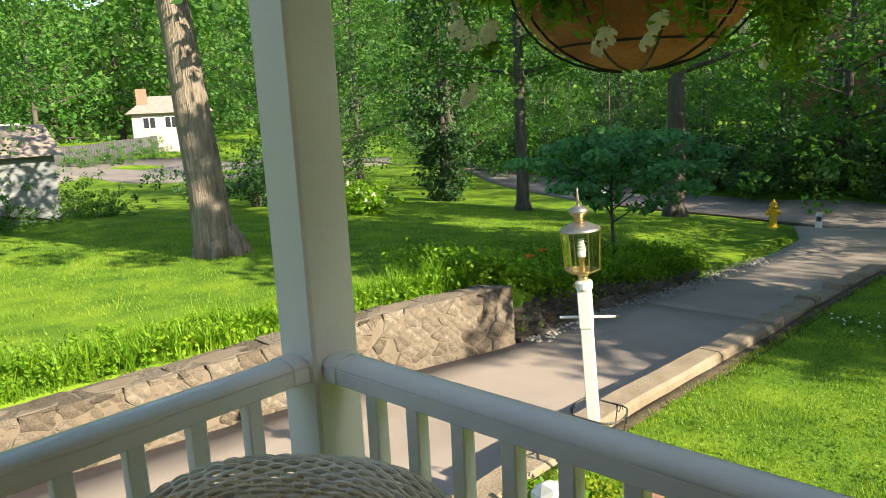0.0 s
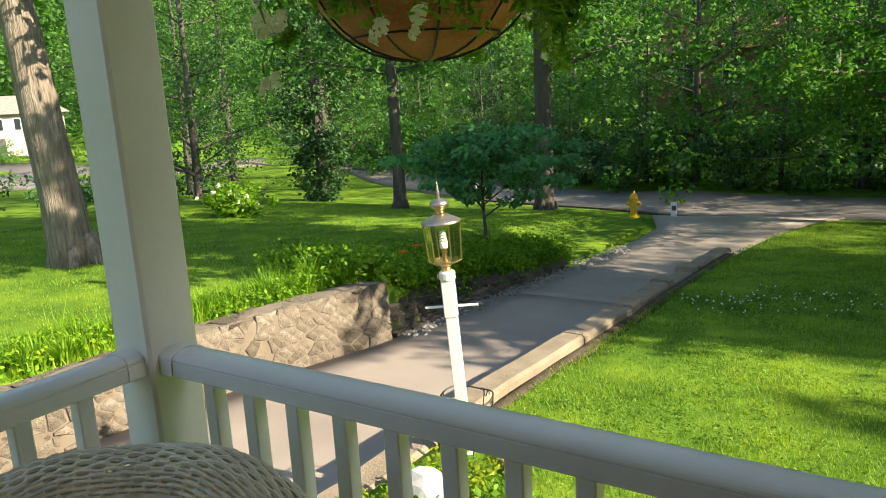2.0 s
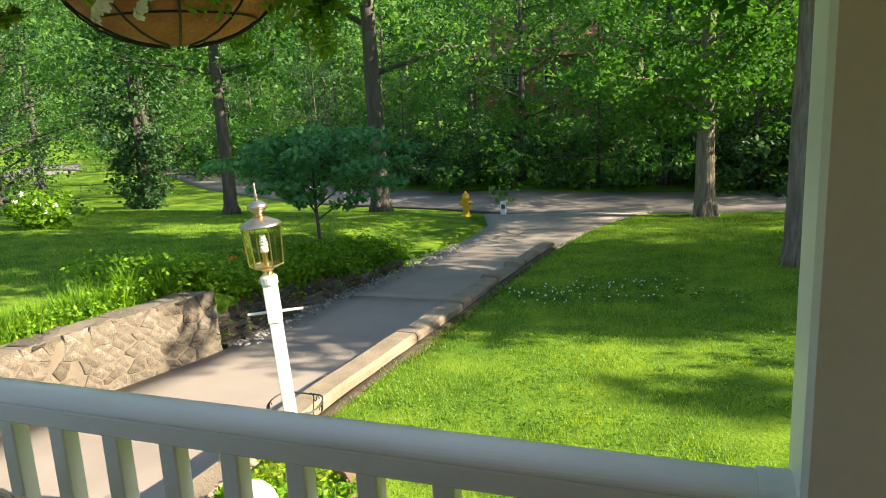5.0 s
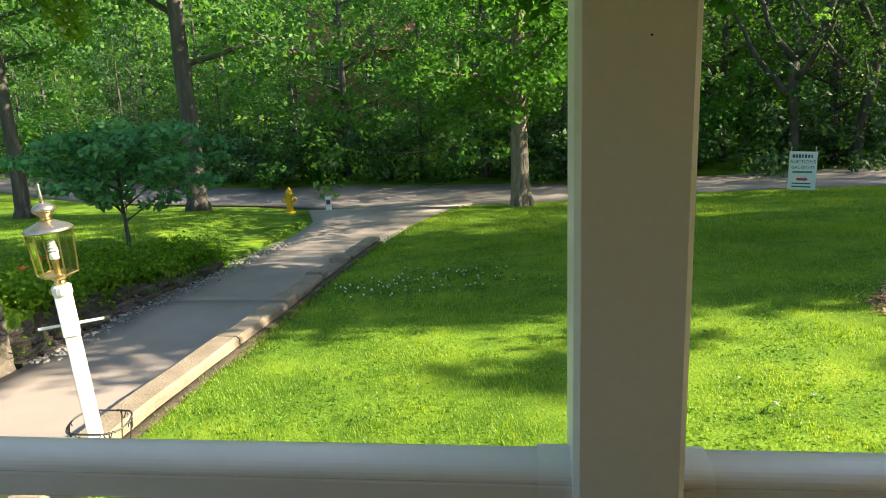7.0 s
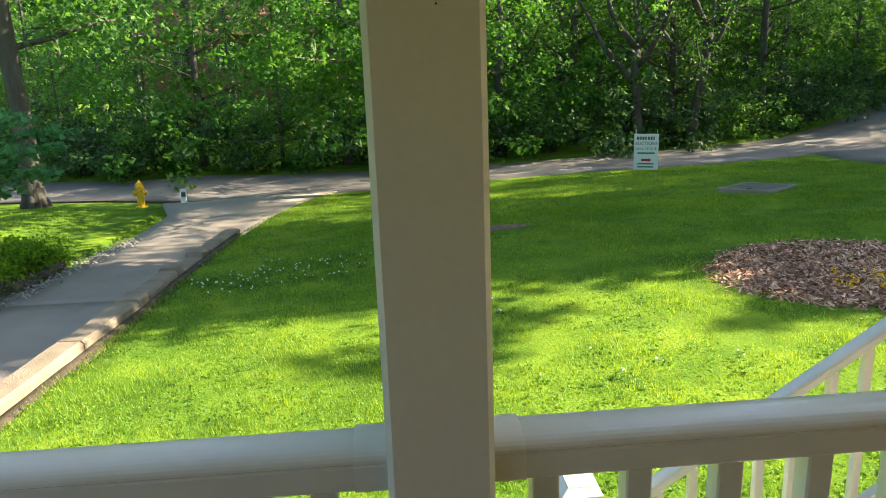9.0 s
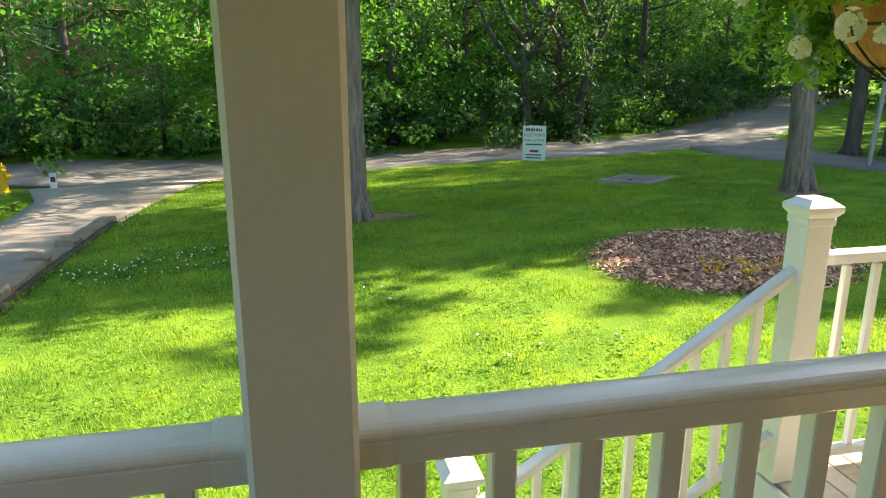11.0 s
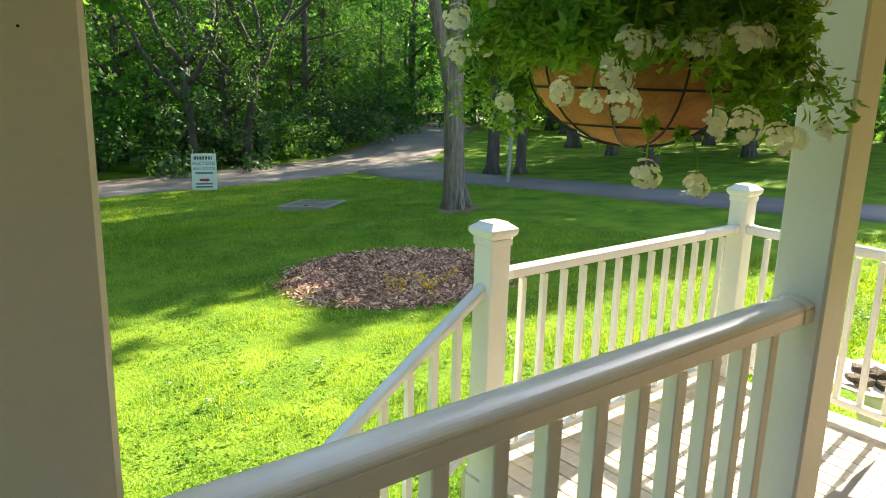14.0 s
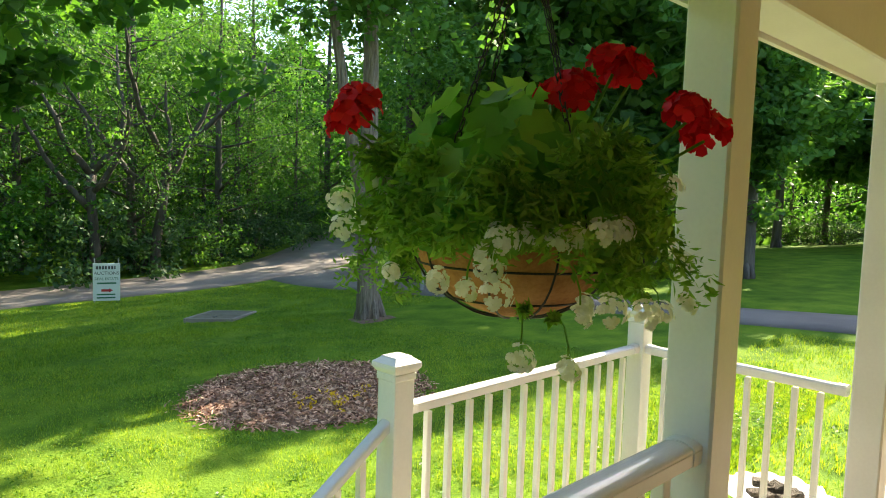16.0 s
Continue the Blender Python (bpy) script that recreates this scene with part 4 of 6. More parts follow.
# ---- dark gnarled trees at the edge of the woods ----
def gnarled_tree(x, y, seed, h, lean):
    r, nr = random.Random(seed), np.random.default_rng(seed)
    t = thing("gnarled_tree", pose(x, y, gz(x, y)), "dark forked tree with crooked bare limbs at the wood's edge", "tree", "gnarled trees")
    trunk = limb_path(r, (0, 0, -0.2), (lean, 0.05, 1), h * 0.42, 6, 0.10)
    part("trunk", tube(trunk, [0.21, 0.18, 0.165, 0.155, 0.15, 0.145, 0.13], 10), BARK_DARK, t, smooth=True)
    centres, radii = [], []
    for k in range(5):
        a = k * 1.35 + r.uniform(-0.3, 0.3)
        path = limb_path(r, trunk[6 - (k % 3)], (0.75 * math.cos(a), 0.5 * math.sin(a), 0.9 - 0.1 * k), h * r.uniform(0.40, 0.58), 7, 0.30, 0.2)
        limb = tube(path, [0.125 - 0.013 * j for j in range(len(path))], 7)
        for j in (2, 3, 4, 5, 6):
            tw = limb_path(r, path[j], (r.uniform(-1, 1), r.uniform(-1, 1), r.uniform(0, 0.8)), r.uniform(0.8, 1.7), 4, 0.35)
            tube(tw, [0.034, 0.026, 0.018, 0.011, 0.005], 5, limb)
            if j > 4:
                centres.append(tw[-1])
                radii.append(r.uniform(0.35, 0.75))
        part("limb", limb, BARK_DARK, t, smooth=True)
    v, f = leaves(centres, radii, np.full(len(centres), 45), 0.17, 0.7, nr)
    ob = new("crown", array_mesh("crown", v, f, LEAF))
    ob.parent = t


gnarled_tree(8.3, 22.75, 5, 8.5, -0.05)
gnarled_tree(10.3, 23.0, 8, 9.5, 0.10)
dead = thing("dead_branch", pose(8.6, 21.9, gz(8.6, 21.9) + 3.1, 0, 0, -20), "pale bare dead branch caught in the trees", "branch")
rb = random.Random(4)
part("stem", tube([(-0.9, 0.55, -0.25), (-0.4, 0.2, -0.05), (0.1, 0.05, 0.02), (0.7, 0.0, 0.3)], [0.03, 0.026, 0.02, 0.008], 6), STONE, dead)
for k in range(6):
    q = -0.7 + 0.22 * k
    part("twig", tube(limb_path(rb, (q, 0.1 - 0.3 * q, -0.08), (rb.uniform(-1, 0.6), rb.uniform(-0.4, 0.2), rb.uniform(0.1, 1)), rb.uniform(0.4, 0.8), 4, 0.3), [0.012, 0.01, 0.008, 0.006, 0.003], 5), STONE, dead)


# ---- more planting round the lawns ----
for x, y, s, a in ((-24, 17.5, 0.85, 10), (-29, 21, 0.9, 95), (-23, 24, 0.9, 140), (-33, 27, 1.0, 200), (-27, 29, 1.0, 60), (-40, 33, 1.0, 20), (-27, 3.6, 0.75, 250), (-25.5, 1.0, 0.7, 30), (-34, 5.5, 1.0, 180), (-20.6, 3.9, 0.62, 70), (-19.5, -0.5, 0.66, 33), (-70, 45, 1.3, 15), (-74, 39.5, 1.4, 61), (-82, 35, 1.6, 143), (-71, 37, 1.15, 251), (-60, 39, 1.0, 18), (-86, 45, 1.5, 71), (-80, 27, 1.4, 9), (-78, 36, 1.3, 75), (-76, 24, 1.4, 130), (-74, 14, 1.3, 220), (-84, 30, 1.5, 320), (-66, 4, 1.2, 30), (-72, -4, 1.3, 99), (-64, 52, 1.2, 44), (-58, 60, 1.2, 87)):
    plant_tree(WOOD[int(a) % 4] if x > -45 else WOOD_FAR[int(a) % 3], x, y, "leafy tree at the edge of the lawn", scale=s, turn=a, group="lawn edge trees")
plant_tree(TALL[0], -36, 9.0, "leafy tree at the edge of the lawn", scale=1.0, turn=75, group="lawn edge trees")
for i in range(44):
    a = radians(-14 + 62 * (i % 22) / 21 + random.uniform(-1, 1))
    d = 46 + 14 * (i // 22) + random.uniform(-5, 8)
    x, y = d * math.cos(a), d * math.sin(a)
    if y < road_far(max(-52, min(42, x))) + 3 or x > 44:
        plant_tree(WOOD_FAR[i % 3], x, y, "tall tree in the distant woods", scale=random.uniform(1.0, 1.4) * (0.62 if -0.09 < a < 0.36 else 1.0), turn=random.uniform(0, 360), group="distant trees")
for i in range(26):
    y = -10 + 1.5 * i
    plant_shrub(SHRUB[(1, 0)[i % 2]], 43 + random.uniform(-1, 1) - 0.02 * y * y * 0.1, y, "clipped dark hedge at the far edge of the grass", 0.55, random.uniform(0, 360), group="far hedge")


def column_tree(x, y, h, w, label):
    t = thing("ivy_covered_tree", pose(x, y, gz(x, y)), label, "tree")
    part("trunk", tube([(0, 0, -0.3), (0.05, 0, h * 0.4), (-0.05, 0.05, h)], [0.22, 0.16, 0.05], 10), BARK_DARK, t, smooth=True)
    r = np.random.default_rng(61)
    n = 130
    z = r.random(n) * h
    a, q = r.random(n) * 6.28, w * 0.5 * (0.55 + 0.45 * np.sin(np.clip(z / h, 0, 1) * 3.0)) * r.random(n) ** 0.5
    c = np.stack([q * np.cos(a), q * np.sin(a), z], 1)
    v, f = leaves(c, r.uniform(0.3, 0.6, n), np.full(n, 75), 0.16, 1.0, r, droop=0.1)
    ob = new("foliage", array_mesh("foliage", v, f, LEAF_DARK))
    ob.parent = t


column_tree(-19.7, 20.0, 9.0, 2.6, "dark ivy-covered tree beside the road")


def blossom_bush(x, y):
    b = thing("flowering_bush", pose(x, y, gz(x, y)), "rounded green bush with white blossoms", "bush")
    r = np.random.default_rng(71)
    c = r.normal(size=(45, 3)) * np.array([0.5, 0.4, 0.22]) + np.array([0, 0, 0.45])
    c[:, 2] = np.abs(c[:, 2])
    v, f = leaves(c, r.uniform(0.15, 0.32, 45), np.full(45, 60), 0.11, 0.9, r)
    ob = new("foliage", array_mesh("foliage", v, f, LEAF_BED))
    ob.parent = b
    c2 = r.normal(size=(16, 3)) * np.array([0.5, 0.4, 0.18]) + np.array([0, -0.2, 0.6])
    v, f = leaves(c2, np.full(16, 0.06), np.full(16, 14), 0.07, 1.0, r)
    ob = new("blossoms", array_mesh("blossoms", v, f, PETAL_WHITE))
    ob.parent = b


blossom_bush(-16.0, 12.4)


def sapling(x, y):
    t = thing("young_tree", pose(x, y, gz(x, y)), "small young tree with layered blue-green leaves", "tree")
    r, nr = random.Random(81), np.random.default_rng(81)
    bm = tube([(0, 0, -0.2), (0.02, 0, 0.6), (-0.03, 0.02, 1.3), (0.03, 0, 2.2)], [0.04, 0.035, 0.028, 0.01], 8)
    cs, rs = [], []
    for k in range(17):
        z0 = 0.85 + 1.25 * k / 17
        a = k * 2.4
        L = 1.75 * (1 - 0.42 * k / 17) * r.uniform(0.75, 1.1)
        end = (L * math.cos(a), L * math.sin(a), z0 + 0.45 * L - 0.05)
        mid = (0.5 * L * math.cos(a), 0.5 * L * math.sin(a), z0 + 0.33 * L)
        tube([(0, 0, z0), mid, end], [0.016, 0.010, 0.003], 5, bm)
        for f in (0.35, 0.55, 0.75, 0.95, 1.08):
            cs.append((end[0] * f + r.uniform(-0.15, 0.15), end[1] * f + r.uniform(-0.15, 0.15), z0 + (0.45 * L - 0.05) * min(1, f * 1.15) + 0.03))
            rs.append(r.uniform(0.22, 0.42))
    part("trunk", bm, BARK_DARK, t, smooth=True)
    v, f = leaves(cs, rs, np.full(len(cs), 60), 0.115, 0.34, nr, droop=0.14)
    ob = new("crown", array_mesh("crown", v, f, LEAF_BLUE))
    ob.parent = t


sapling(-6.7, 10.1)


# ---- flower beds ----
def strap_clump(seed, n, h, w, mat):
    """Arching strap leaves from one root."""
    r = np.random.default_rng(seed)
    vs, fs = [], []
    for i in range(n):
        a, L, lean = r.random() * 6.28, h * r.uniform(0.6, 1.15), r.uniform(0.15, 0.75)
        d, s = np.array([math.cos(a), math.sin(a), 0]), np.array([-math.sin(a), math.cos(a), 0])
        base = d * r.uniform(0, 0.07)
        k0 = len(vs)
        for t, ww in ((0, 0.8), (0.4, 1.0), (0.75, 0.7), (1.0, 0.05)):
            p = base + d * L * lean * t ** 1.6 + np.array([0, 0, L * (t - 0.42 * lean * t * t * t)])
            vs += [p - s * w * ww * 0.5, p + s * w * ww * 0.5]
        for j in range(3):
            fs.append((k0 + 2 * j, k0 + 2 * j + 1, k0 + 2 * j + 3, k0 + 2 * j + 2))
    return array_mesh("lily_leaves", np.array(vs), np.array(fs), mat)


STRAPS = [strap_clump(91 + i, 46, 0.46, 0.024, LEAF_BED) for i in range(3)]
random.seed(23)
spots = [(float(drive_left(y)) - random.uniform(0.55, 1.0), y, 0.75) for y in np.arange(0.6, 5.6, 0.15)]
spots += [(float(drive_left(y)) - random.uniform(0.35, 1.3), y, random.uniform(0.9, 1.25)) for y in np.arange(5.6, 9.8, 0.085)]
for x, y, s in spots:
    ob = new("lily_plant", STRAPS[random.randrange(3)])
    ob.matrix_world = pose(x, y, gz(x, y) - 0.02, 0, 0, random.uniform(0, 360)) @ Matrix.Diagonal((s, s, s, 1))
    tagged(ob, "clump of arching green lily leaves in the bed", "plant", "lily plants")


def bed_cover(name, xs, ys, n, size, rad, mat, label, keep=None):
    r = np.random.default_rng(len(name) + n)
    x, y = r.uniform(*xs, n), r.uniform(*ys, n)
    if keep is not None:
        m = keep(x, y)
        x, y = x[m], y[m]
    c = np.stack([x, y, ground_z(x, y) + r.uniform(0.02, rad * 1.4, len(x))], 1)
    v, f = leaves(c, r.uniform(0.6, 1.2, len(x)) * rad, np.full(len(x), 34), size, 0.9, r)
    return tagged(new(name, array_mesh(name, v, f, mat)), label, "plants", kind="stuff")


bed_cover("ground_cover", (-9.0, -5.9), (-2.6, 5.9), 1500, 0.045, 0.14, LEAF_BED, "low leafy plants spilling over the stone wall", lambda x, y: (x < drive_left(y) - 0.38) & (x > drive_left(y) - 1.2 - 0.3 * np.sin(y)))
bed_cover("bed_foliage", (-7.8, -5.4), (5.7, 11.6), 1750, 0.06, 0.25, LEAF_BED, "leafy green plants behind the stacked stones", lambda x, y: (x < drive_left(y) - 0.22) & (x > drive_left(y) - 1.9 + 0.12 * (y - 6)))
bed_cover("yellow_bed_foliage", (-3.0, -2.3), (1.3, 2.7), 60, 0.035, 0.10, LEAF_YELLOW, "yellow-green clipped shrubs round the lamp post", lambda x, y: (x > kerb_x(y) + 0.1) & ((x + 2.58) ** 2 + (y - 2.12) ** 2 > 0.04))
bed_cover("porch_bed_foliage", (-3.0, -1.95), (-0.6, 2.4), 150, 0.05, 0.10, LEAF_BED, "yellow-green low shrubs beside the porch", lambda x, y: (x > kerb_x(y) + 0.15) & ((x < -2.3) | (y > 0.5)))


def lily_flower(x, y, h):
    fl = thing("orange_lily", pose(x, y, gz(x, y)), "single orange day lily on a thin stem", "flower")
    part("stem", tube([(0, 0, 0), (0.02, 0, h * 0.6), (0.03, 0.02, h)], 0.005, 5), LEAF_BED, fl)
    bm = bmesh.new()
    for k in range(6):
        a = k * 1.047
        p = [bm.verts.new((0.03 + q * math.cos(a + w), 0.02 + q * math.sin(a + w), h + zz)) for q, w, zz in ((0.0, 0, -0.02), (0.06, -0.32, 0.04), (0.11, 0, 0.03), (0.06, 0.32, 0.04))]
        bm.faces.new(p)
    part("petals", bm, PETAL_ORANGE, fl)


lily_flower(-6.2, 6.85, 0.52)
lily_flower(-6.5, 7.6, 0.55)


def gravel_patch():
    r = np.random.default_rng(5)
    n = 900
    y = r.uniform(6.2, 13.5, n)
    x = drive_left(y) + r.normal(0.05, 0.14, n)
    z = drive_z(y) + 0.008
    s = r.uniform(0.012, 0.04, n)[:, None, None]
    base = np.array([[1, 0, 0], [-0.6, 0.8, 0], [-0.6, -0.8, 0], [0, 0, 0.8]])
    a = r.random(n) * 6.28
    rot = np.stack([np.cos(a), -np.sin(a), np.sin(a), np.cos(a)], 1).reshape(n, 2, 2)
    v = np.repeat(base[None], n, 0) * s
    v[..., :2] = np.einsum("nij,nkj->nki", rot, v[..., :2])
    v += np.stack([x, y, z], 1)[:, None]
    i = np.arange(n)[:, None] * 4
    f = np.concatenate([i + np.array([[0, 1, 3]]), i + np.array([[1, 2, 3]]), i + np.array([[2, 0, 3]])], 1).reshape(-1, 3)
    tagged(new("gravel", array_mesh("gravel", v.reshape(-1, 3), f, GRAVEL)), "loose grey gravel along the driveway edge", "gravel", kind="stuff")


gravel_patch()


# ---- mulch circle ----
MX, MY, MR = 4.7, 5.95, 1.42


def mulch():
    bed = bmesh.new()
    n = 48
    c = bed.verts.new((MX, MY, gz(MX, MY) + 0.025))
    ring = []
    for i in range(n):
        a = 2 * math.pi * i / n
        q = MR * (1 + 0.05 * math.sin(3 * a + 1) + 0.03 * math.sin(7 * a))
        x, y = MX + q * math.cos(a), MY + q * math.sin(a)
        ring.append(bed.verts.new((x, y, gz(x, y) - 0.004)))
    for i in range(n):
        bed.faces.new((c, ring[i], ring[(i + 1) % n]))
    tagged(mesh_object("mulch_bed", bed, MULCH), "round bed of brown bark mulch in the lawn", "mulch bed", kind="structure")
    r = np.random.default_rng(15)
    n = 9000
    a, q = r.random(n) * 6.283, MR * np.sqrt(r.random(n)) * r.normal(1.0, 0.035, n)
    x, y = MX + q * np.cos(a), MY + q * np.sin(a)
    p = np.stack([x, y, ground_z(x, y) + 0.03 - 0.026 * np.minimum(1, q / MR) + r.uniform(0, 0.02, n)], 1)
    u = r.normal(size=(n, 3)) * np.array([1, 1, 0.35])
    u /= np.linalg.norm(u, axis=1)[:, None]
    w = np.cross(u, r.normal(size=(n, 3)) * 0.4 + np.array([0, 0, 1]))
    w /= np.linalg.norm(w, axis=1)[:, None]
    L, W = r.uniform(0.015, 0.05, n)[:, None], r.uniform(0.005, 0.014, n)[:, None]
    v = np.stack([p - u * L - w * W, p + u * L - w * W * 0.7, p + u * L + w * W, p - u * L + w * W * 0.7], 1).reshape(-1, 3)
    tagged(new("bark_chips", array_mesh("bark_chips", v, np.arange(4 * n).reshape(n, 4), CHIPS)), "scattered brown bark chips", "mulch", kind="stuff")
    v, f = leaves(np.stack([MX + r.uniform(-0.9, 0.4, 12), MY + r.uniform(-1.1, -0.3, 12), np.full(12, gz(MX, MY) + 0.12)], 1), np.full(12, 0.06), np.full(12, 9), 0.04, 1.0, r)
    tagged(new("mulch_flowers", array_mesh("mulch_flowers", v, f, PETAL_YELLOW)), "small yellow flowers and dry leaves in the mulch", "flowers", kind="stuff")


mulch()


# ---- turf blades ----
def turf(name, xs, ys, n, h, w, mat, label, keep, seed, bias=1.0):
    r = np.random.default_rng(seed)
    x, y = r.uniform(*xs, n), ys[0] + (ys[1] - ys[0]) * r.random(n) ** bias
    m = keep(x, y)
    x, y = x[m], y[m]
    n = len(x)
    tuft = 0.75 + 0.35 * np.sin(3.1 * x + 1.7 * np.sin(2.3 * y)) * np.sin(2.7 * y + 1.1 * np.sin(3.7 * x))
    tuft += 0.22 * np.sin(13.1 * x + 2.7 * np.sin(9.3 * y)) * np.sin(11.7 * y + 2.1 * np.sin(12.7 * x))
    a, L = r.random(n) * 6.283, h * r.uniform(0.5, 1.25, n) * tuft
    d = np.stack([np.cos(a), np.sin(a)], 1)
    lean = r.uniform(0.1, 0.9, n) * L
    z = ground_z(x, y) - 0.01
    b1 = np.stack([x - d[:, 1] * w / 2, y + d[:, 0] * w / 2, z], 1)
    b2 = np.stack([x + d[:, 1] * w / 2, y - d[:, 0] * w / 2, z], 1)
    tip = np.stack([x + d[:, 0] * lean, y + d[:, 1] * lean, z + L], 1)
    v = np.stack([b1, b2, tip], 1).reshape(-1, 3)
    return tagged(new(name, array_mesh(name, v, np.arange(3 * n).reshape(n, 3), mat)), label, "grass", kind="stuff")


def open_lawn(x, y):
    return (x > kerb_x(y) + 0.06) & ((x - MX) ** 2 + (y - MY) ** 2 > (MR * (0.95 + 0.05 * np.sin(23 * x - 17 * y) + 0.05 * np.sin(9 * x + 5 * y))) ** 2) & ~((x > 0.6) & (x < 3.9) & (y < 1.4))


turf("lawn_grass", (-3.0, 8.5), (1.35, 12.0), 370000, 0.050, 0.0070, GRASS, "bright green lawn grass lit by the sun", open_lawn, 101, bias=1.35)
turf("far_lawn_grass", (-3.0, 11.3), (10.0, 18.0), 120000, 0.06, 0.011, GRASS, "lawn grass in the tree shade", open_lawn, 102)
turf("side_lawn_grass", (3.9, 11.3), (-2.0, 3.0), 45000, 0.065, 0.010, GRASS, "lawn grass beside the landing", lambda x, y: x > 3.9, 104)
turf("upper_lawn_grass", (-18.0, -6.4), (-1.0, 17.0), 110000, 0.06, 0.013, GRASS, "lawn grass above the stone wall", lambda x, y: x < drive_left(y) - 0.5, 103)

turf("bed_blades", (-8.6, -5.8), (-1.5, 10.0), 34000, 0.34, 0.017, LEAF_BED, "tall blades of green bed plants", lambda x, y: (x < drive_left(y) - 0.42) & (x > drive_left(y) - 1.35), 105)


def clover_patch():
    r = np.random.default_rng(33)
    cs = []
    for cx, cy, q, n in ((-2.0, 8.0, 0.7, 170), (-1.4, 8.7, 0.7, 110), (-0.4, 8.0, 0.7, 50), (0.5, 5.6, 0.8, 16), (1.2, 4.0, 1.0, 16), (3.0, 3.2, 1.1, 20), (5.5, 2.4, 1.2, 30), (7.5, 1.5, 1.4, 40)):
        cs.append(np.stack([r.normal(cx, q * 0.6, n // 2), r.normal(cy, q * 0.45, n // 2)], 1))
    c = np.concatenate(cs)
    c = c[(c[:, 0] > kerb_x(c[:, 1]) + 0.2) & ~((c[:, 0] > 0.6) & (c[:, 0] < 3.9) & (c[:, 1] < 1.45))]
    p = np.stack([c[:, 0], c[:, 1], ground_z(c[:, 0], c[:, 1]) + 0.035], 1)
    v, f = leaves(p, np.full(len(p), 0.07), np.full(len(p), 14), 0.028, 0.4, r)
    tagged(new("clover", array_mesh("clover", v, f, CLOVER)), "low clover leaves in the lawn", "clover", kind="stuff")
    q = p[::2] + np.array([0, 0, 0.035])
    v, f = leaves(q, np.full(len(q), 0.010), np.full(len(q), 9), 0.016, 1.0, r)
    tagged(new("clover_flowers", array_mesh("clover_flowers", v, f, CLOVER_FLOWER)), "small white clover heads in the lawn", "flowers", kind="stuff")


clover_patch()


def lawn_weeds():
    """Flat rosettes of broad leaves among the grass."""
    r = np.random.default_rng(37)
    x, y = r.uniform(-2.9, 8.5, 9000), 1.4 + 8.0 * r.random(9000) ** 1.3
    m = open_lawn(x, y) & (np.sin(1.9 * x + 2 * np.sin(1.3 * y)) * np.sin(2.1 * y + 1.4 * np.sin(1.7 * x)) + 0.5 * r.random(9000) > 0.05)
    x, y = x[m], y[m]
    p = np.stack([x, y, ground_z(x, y) + 0.040], 1)
    v, f = leaves(p, r.uniform(0.02, 0.06, len(p)), np.full(len(p), 7), 0.019, 0.3, r)
    tagged(new("lawn_weeds", array_mesh("lawn_weeds", v, f, WEED)), "broad-leaved weeds and clover among the lawn grass", "weeds", kind="stuff")


lawn_weeds()


def soil_patch(x, y, rx, ry, label):
    bm = bmesh.new()
    c = bm.verts.new((x, y, gz(x, y) + 0.05))
    ring = []
    for i in range(28):
        a = 2 * math.pi * i / 28
        q = 1 + 0.16 * math.sin(3 * a + x) + 0.10 * math.sin(7 * a)
        px, py = x + rx * q * math.cos(a), y + ry * q * math.sin(a)
        ring.append(bm.verts.new((px, py, gz(px, py) + 0.012)))
    for i in range(28):
        bm.faces.new((c, ring[i], ring[(i + 1) % 28]))
    tagged(mesh_object("bare_soil_patch", bm, MULCH), label, "soil", kind="structure")


soil_patch(1.45, 10.15, 0.62, 0.30, "bare brown soil at the foot of a tree")
soil_patch(8.45, 9.35, 0.45, 0.35, "bare brown soil round a tree trunk")


